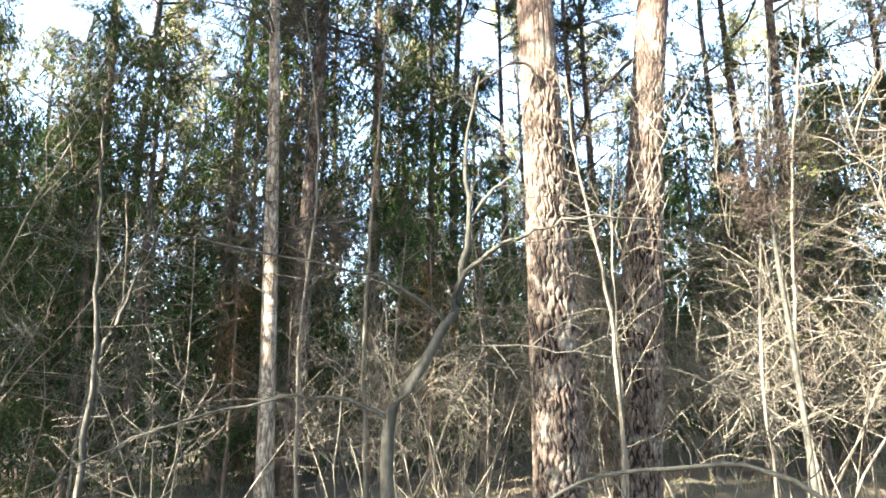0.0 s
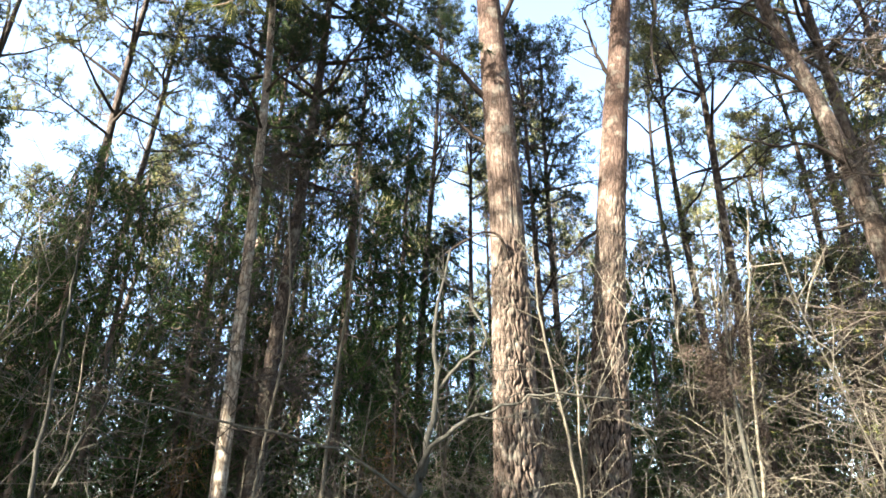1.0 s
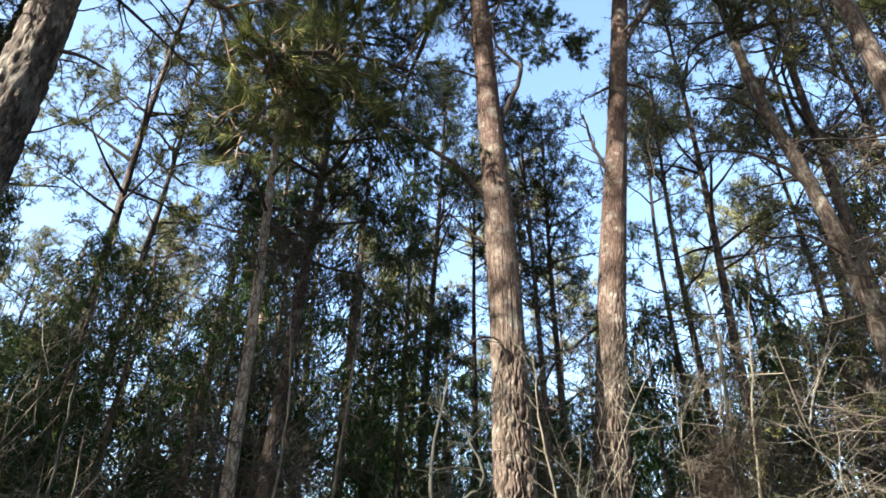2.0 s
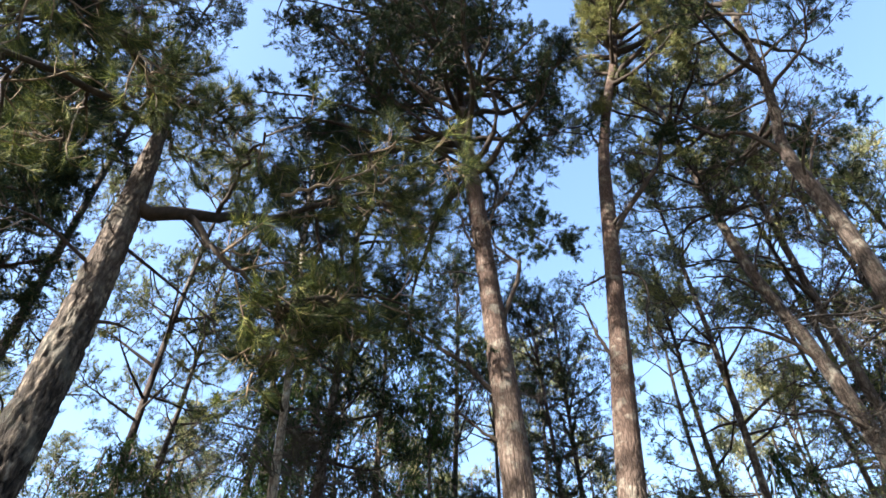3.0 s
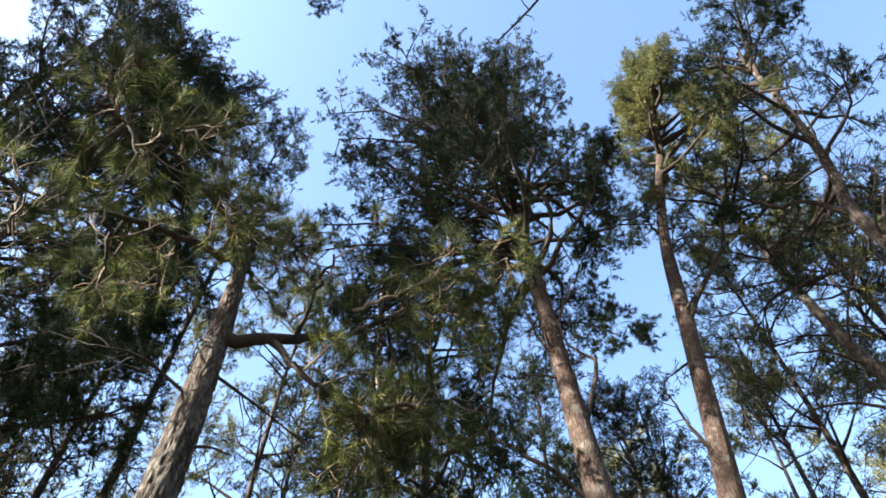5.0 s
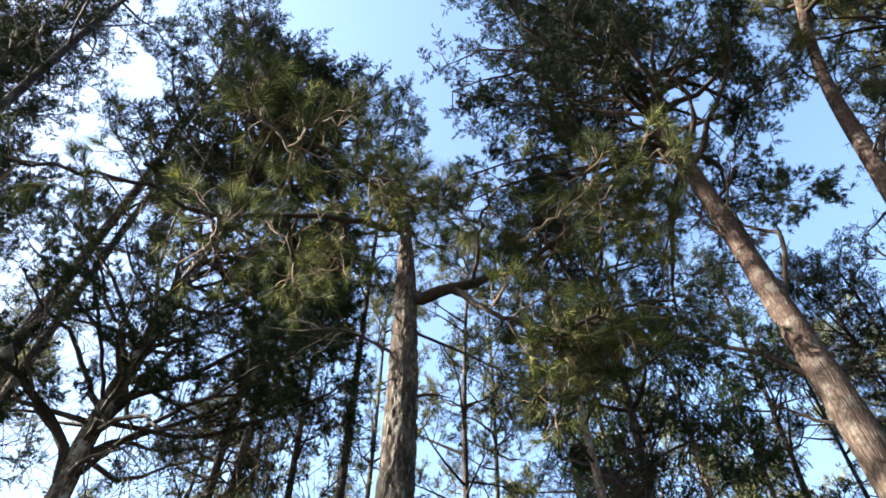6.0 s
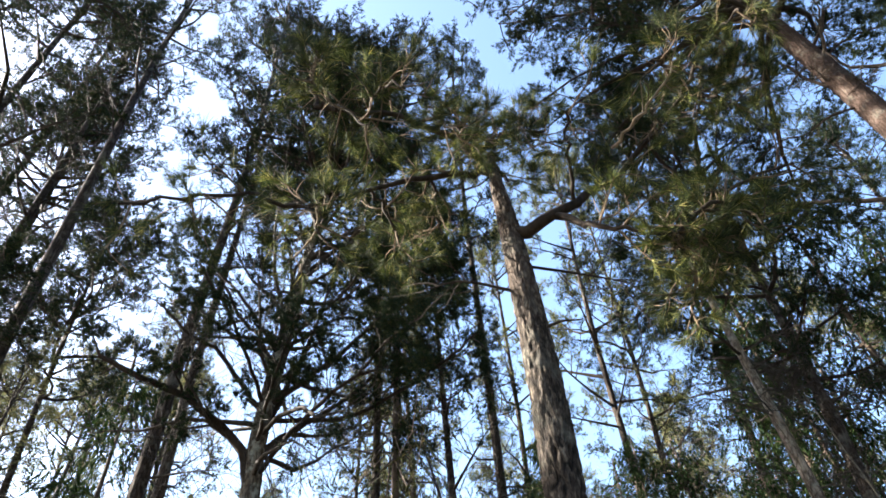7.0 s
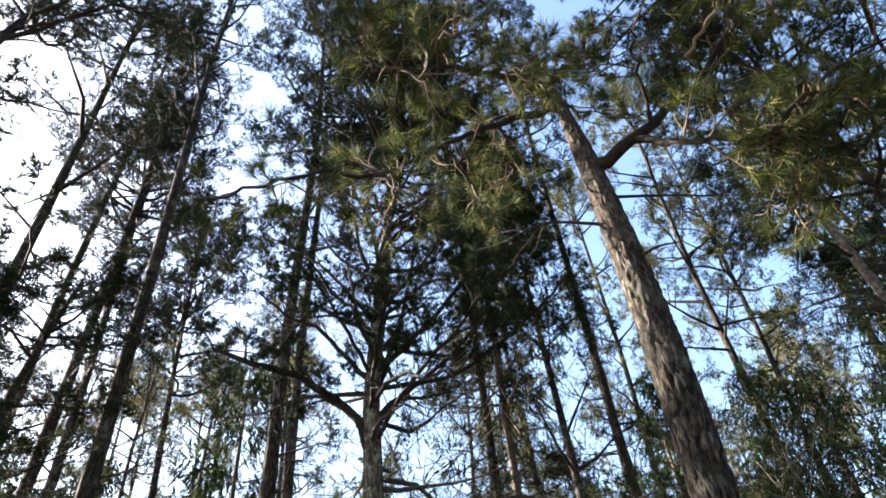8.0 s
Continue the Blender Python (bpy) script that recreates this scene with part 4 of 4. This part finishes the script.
while len(placed) < 76 and tries < 4000:
    tries += 1
    d, a = rw.uniform(15, 42), rw.uniform(-46, 96)
    x, y = -d * math.sin(radians(a)), d * math.cos(radians(a))
    if (abs(a - SUN_AZ) < 42) or min(math.hypot(x - u, y - v) for u, v in placed) < 2.4:
        continue
    placed.append((x, y))
    s = rw.uniform(0.8, 1.15)
    copy_thing(far[int(rw.integers(2))], pose(x, y, 0, rw.uniform(-2, 2), rw.uniform(-2, 2), rw.uniform(0, 360)) @ Matrix.Diagonal((s, s, s * rw.uniform(0.9, 1.05), 1)))

# pines added behind, mostly unseen, so the woods close in and dim the light
ring = 0
while ring < 34:
    d, a = rw.uniform(8, 26), rw.uniform(150, 310)
    x, y = -d * math.sin(radians(a)), d * math.cos(radians(a))
    if min(math.hypot(x - u, y - v) for u, v in placed) < 2.6:
        continue
    placed.append((x, y))
    ring += 1
    copy_thing(shade, pose(x, y, 0, 0, 0, rw.uniform(0, 360)) @ Matrix.Scale(rw.uniform(0.7, 1.0), 4))

# ---- spruces ----
SPRUCES = "dark spruces among the pines"
sp = [spruce("spruce_tree", "dark spruce with drooping boughs", 14.0, 0.14, 2.3, (-1.35, 11.6, 0), 51, group=SPRUCES, whorl=0.29, leaf=(0.09, 0.023), count=(34, 40)),
      spruce("spruce_tree", "young dark spruce with drooping boughs", 7.5, 0.09, 1.9, (-4.6, 9.4, 0), 52, group=SPRUCES, whorl=0.2, leaf=(0.065, 0.02), count=(22, 26)),
      spruce("spruce_tree", "distant dark spruce of the forest thicket", 9.0, 0.11, 2.2, (4.0, 21.0, 0), 53, group=SPRUCES, whorl=0.42, leaf=(0.2, 0.034), count=(9, 12))]
for x, y, k, s, turn in ((-3.3, 12.2, 0, 1.05, 140), (-6.3, 8.5, 1, 0.75, 230), (-5.7, 9.6, 1, 0.8, 90), (-6.9, 11.2, 1, 1.15, 10), (-5.2, 12.6, 1, 0.95, 20),
                         (-0.3, 13.2, 0, 0.9, 60), (-8.2, 13.2, 1, 1.0, 0), (2.6, 15.5, 1, 1.0, 45), (-7.4, 9.9, 1, 0.7, 75), (-3.9, 11.0, 1, 1.0, 310), (-2.3, 11.4, 1, 1.05, 200), (-0.9, 12.6, 1, 1.1, 15), (-2.7, 11.0, 0, 0.72, 25), (-3.9, 12.4, 0, 0.8, 250),
                         (-6.9, 8.5, 0, 0.6, 33), (-5.1, 8.9, 0, 0.55, 160), (-5.9, 7.5, 1, 0.72, 45)):
    copy_thing(sp[k], pose(x, y, 0, 0, 0, turn) @ Matrix.Scale(s, 4))
for x, y, k, s, turn in ((2.9, 11.8, 1, 0.75, 12), (5.6, 12.4, 1, 0.85, 70), (7.6, 12.0, 1, 0.75, 130), (0.7, 11.9, 1, 0.8, 190), (4.4, 13.8, 1, 0.95, 250), (8.8, 15.0, 1, 0.95, 310), (6.6, 14.2, 1, 0.9, 40), (1.9, 13.6, 1, 0.9, 99),):
    copy_thing(sp[k], pose(x, y, 0, 0, 0, turn) @ Matrix.Scale(s, 4))
thicket, tries = [], 0
while len(thicket) < 92 and tries < 3000:
    tries += 1
    d, a = rw.uniform(14, 30), (rw.uniform(-46, 42) if rw.random() < 0.7 else rw.uniform(40, 100))
    x, y = -d * math.sin(radians(a)), d * math.cos(radians(a))
    if min([math.hypot(x - u, y - v) for u, v in thicket + placed]) < 1.5:
        continue
    thicket.append((x, y))
    copy_thing(sp[2], pose(x, y, 0, 0, 0, rw.uniform(0, 360)) @ Matrix.Scale(rw.uniform(0.5, 0.75 if 2 < a < 40 else 1.4), 4))
# the far woods, too dense to tell tree from tree
fw = np.random.default_rng(17)
count = 120000
d, a, h = fw.uniform(27, 44, count), np.radians(fw.uniform(-52, 112, count)), 7.5 * fw.random(count) ** 1.35
spot = np.stack([-d * np.sin(a), d * np.cos(a), h * (1 + 0.25 * np.sin(a * 23) + 0.2 * np.sin(a * 57 + 1))], -1)
woods = part("far_woods", blades(spot, unit(fw.normal(size=spot.shape) * np.array([1, 1, 0.6]) + np.array([0, 0, -0.3])), fw.uniform(0.3, 0.8, count), 0.075), M_SPRUCE, smooth=False)
tagged(woods, "dense dark far woods closing the view between the trunks", "woods", kind="stuff")
# a wall of far spruces closes the stand
for k in range(44):
    d, a = rw.uniform(23, 36), -46 + 146 * (k + rw.random()) / 44
    copy_thing(sp[2], pose(-d * math.sin(radians(a)), d * math.cos(radians(a)), 0, 0, 0, rw.uniform(0, 360)) @ Matrix.Scale(rw.uniform(0.9, 1.5), 4))
spruce("spruce_tree", "tall spruce with tiers of boughs coloured brownish for sunlight above a bare stem", 13.0, 0.12, 2.6, (-7.35, 5.25, 0), 54, M_SPRUCE_LIT, group=SPRUCES, low=7.0, whorl=0.36, leaf=(0.08, 0.016), count=(40, 40))
spruce("dead_spruce", "small dead spruce with dry orange-brown needles", 3.9, 0.035, 0.5, (-0.25, 10.6, 0), 57, M_BROWN, low=1.6, whorl=0.26, leaf=(0.05, 0.01), count=(14, 16))
spruce("dead_spruce", "small dead spruce with dry orange-brown needles", 3.4, 0.03, 0.42, (-3.2, 9.6, 0), 58, M_BROWN, low=1.6, whorl=0.28, leaf=(0.05, 0.01), count=(12, 14))

# ---- bare undergrowth ----
YOUNG = "bare undergrowth shrubs"
bush = [shrub("shrub", "leafless shrub of many pale thin twigs", 6, 2.9, 61, (-2.6, 6.6, 0), group=YOUNG),
        shrub("shrub", "leafless shrub of many pale thin twigs", 4, 4.4, 62, (4.2, 6.9, 0), fan=0.3, twigs=(10, 6, 3), group=YOUNG),
        shrub("shrub", "low tangled leafless shrub of grey twigs", 8, 1.9, 63, (0.2, 6.8, 0), fan=0.6, twigs=(6, 4, 3), group=YOUNG)]
rs = np.random.default_rng(123)
spots = []
tries = 0
while len(spots) < 34 and tries < 5000:
    tries += 1
    d, a = 6.6 + 9.5 * rs.random(), rs.uniform(-46, 50)
    x, y = -d * math.sin(radians(a)), d * math.cos(radians(a))
    if (a > 18 and (d < 8.5 or rs.random() < 0.45)) or min([math.hypot(x - u, y - v) for u, v in spots + placed] + [9]) < 0.62:
        continue
    spots.append((x, y))
    tall = 1 if (a < -10 and rs.random() < 0.7) or rs.random() < 0.25 else int(rs.choice([0, 0, 0, 0, 0, 2]))
    s = rs.uniform(0.8, 1.25)
    copy_thing(bush[tall], pose(x, y, float(ground_height(x, y)), 0, 0, rs.uniform(0, 360)) @ Matrix.Scale(s, 4))

# ---- slim bare saplings ----
crooked = [
    ("stem", [(-0.28, 3.5, -0.1), (-0.31, 3.49, 0.9), (-0.29, 3.49, 1.4), (-0.12, 3.5, 1.68), (0.02, 3.5, 1.92), (0.08, 3.5, 2.15), (0.14, 3.5, 2.5), (0.12, 3.52, 2.9), (0.2, 3.55, 3.4)], 0.042, 0.007),
    ("branch", [(-0.29, 3.49, 1.38), (-0.5, 3.44, 1.47), (-0.8, 3.42, 1.5), (-1.2, 3.35, 1.42), (-1.6, 3.25, 1.28), (-2.0, 3.2, 1.05)], 0.011, 0.003),
    ("branch", [(0.02, 3.5, 1.92), (0.1, 3.45, 2.15), (0.28, 3.4, 2.3), (0.48, 3.38, 2.38), (0.75, 3.36, 2.46), (1.3, 3.3, 2.42)], 0.016, 0.004),
]
upper = [
    ("branch", [(0.14, 3.5, 2.5), (0.27, 3.48, 2.65), (0.42, 3.46, 2.8), (0.3, 3.5, 3.05), (0.12, 3.5, 3.2)], 0.012, 0.004),
    ("branch", [(0.0, 3.5, 1.9), (-0.3, 3.4, 2.1), (-0.7, 3.3, 2.2), (-1.3, 3.2, 2.3), (-1.7, 3.1, 2.34)], 0.011, 0.003),
    ("branch", [(-0.2, 3.5, 1.55), (0.1, 3.3, 1.75), (0.6, 3.2, 1.72), (1.2, 3.1, 1.6), (1.7, 3.0, 1.3)], 0.004, 0.002),
]
sapling("bare_sapling", "crooked grey sapling with spreading bare branches", crooked + upper, (0, 0, 0), M_STEM, 71, (8, 5), 0.6)
sapling("bare_sapling", "thin forked grey-green sapling", [
    ("stem", [(-2.76, 4.94, -0.1), (-2.73, 4.95, 0.9), (-2.71, 4.95, 1.72), (-2.76, 4.93, 2.4), (-2.8, 4.9, 3.3), (-2.85, 4.88, 4.0)], 0.03, 0.006),
    ("branch", [(-2.71, 4.95, 1.72), (-2.58, 5.0, 2.1), (-2.4, 5.0, 2.6), (-2.2, 5.0, 3.2), (-2.1, 5.0, 3.8)], 0.016, 0.004),
], (0, 0, 0), M_STEM, 72, (10, 5), 0.7)
sapling("bare_sapling", "low arching grey branch of a leaning sapling", [
    ("stem", [(-0.3, 2.5, 0.95), (0.05, 2.5, 1.1), (0.35, 2.5, 1.13), (0.55, 2.5, 1.22), (0.9, 2.52, 1.26), (1.15, 2.5, 1.25), (1.4, 2.45, 1.12), (1.75, 2.45, 0.5), (1.8, 2.45, -0.1)], 0.005, 0.012),
], (0, 0, 0), M_STEM, 73, (9, 4), 0.4)
for k, (points, r) in enumerate([
    ([(1.3, 5.05, -0.1), (1.35, 5.05, 1.4), (1.28, 5.07, 2.4), (1.1, 5.1, 3.5), (1.05, 5.1, 4.2)], 0.0202),
    ([(1.5, 5.6, -0.1), (1.52, 5.6, 1.3), (1.5, 5.6, 2.6), (1.55, 5.6, 3.6)], 0.0173),
    ([(2.6, 5.2, -0.1), (2.55, 5.2, 1.6), (2.7, 5.2, 3.2), (2.9, 5.2, 4.6)], 0.014),
    ([(-1.3, 5.9, -0.1), (-1.35, 5.9, 2.0), (-1.25, 5.9, 3.6), (-1.45, 5.9, 5.4)], 0.0216),
    ([(-0.75, 6.3, -0.1), (-0.8, 6.3, 2.4), (-0.7, 6.3, 4.4), (-0.6, 6.3, 5.8)], 0.0245),
    ([(3.4, 6.0, -0.1), (3.3, 6.0, 2.0), (3.5, 6.0, 4.0), (3.8, 6.0, 5.6)], 0.0216),
    ([(-4.2, 7.4, -0.1), (-4.1, 7.4, 1.6), (-3.8, 7.4, 2.6), (-3.9, 7.4, 4.0)], 0.0216),
]):
    sapling("bare_sapling", "pale slender sapling pole with thin side twigs", [("stem", points, r, 0.006)], (0, 0, 0), M_POLE, 80 + k, (22, 5), 0.75)


def twig_broom():
    """A sapling with a dense brown knot of fine twigs half-way up."""
    rng = np.random.default_rng(91)
    tree = thing("bare_sapling", "grey sapling with a dense brown knot of twigs", "tree")
    line = smooth_line([(2.85, 5.1, -0.1), (2.75, 5.05, 1.6), (2.66, 5.0, 3.0), (2.8, 5.0, 4.4)], 24)[None]
    part("stem", tubes(line, taper(1, 24, 0.03, 0.008), 8), M_STEM, tree)
    one = grow(line, 16, 0.6, 0.76, 0.34, 0.8, 0.3, 5, 0.7, 0.1, rng)
    two = grow(one, 10, 0.1, 1.0, 0.22, 0.7, 0.1, 4, 0.8, 0.2, rng)
    three = grow(two, 8, 0.1, 1.0, 0.16, 0.7, 0.1, 3, 0.8, 0.2, rng)
    tagged(part("twig_mass", joined(tubes(one, taper(len(one), 5, 0.006, 0.003), 3), tubes(two[:, ::3], taper(len(two), 2, 0.003, 0.0015), 3)), M_LIMB, tree, "dense brown knot of twigs"), kind="stuff")
    tagged(part("fine_twig_mass", blades(three[:, 0], unit(three[:, -1] - three[:, 0]), 0.14, 0.006), M_LIMB, tree, smooth=False), kind="stuff")


twig_broom()
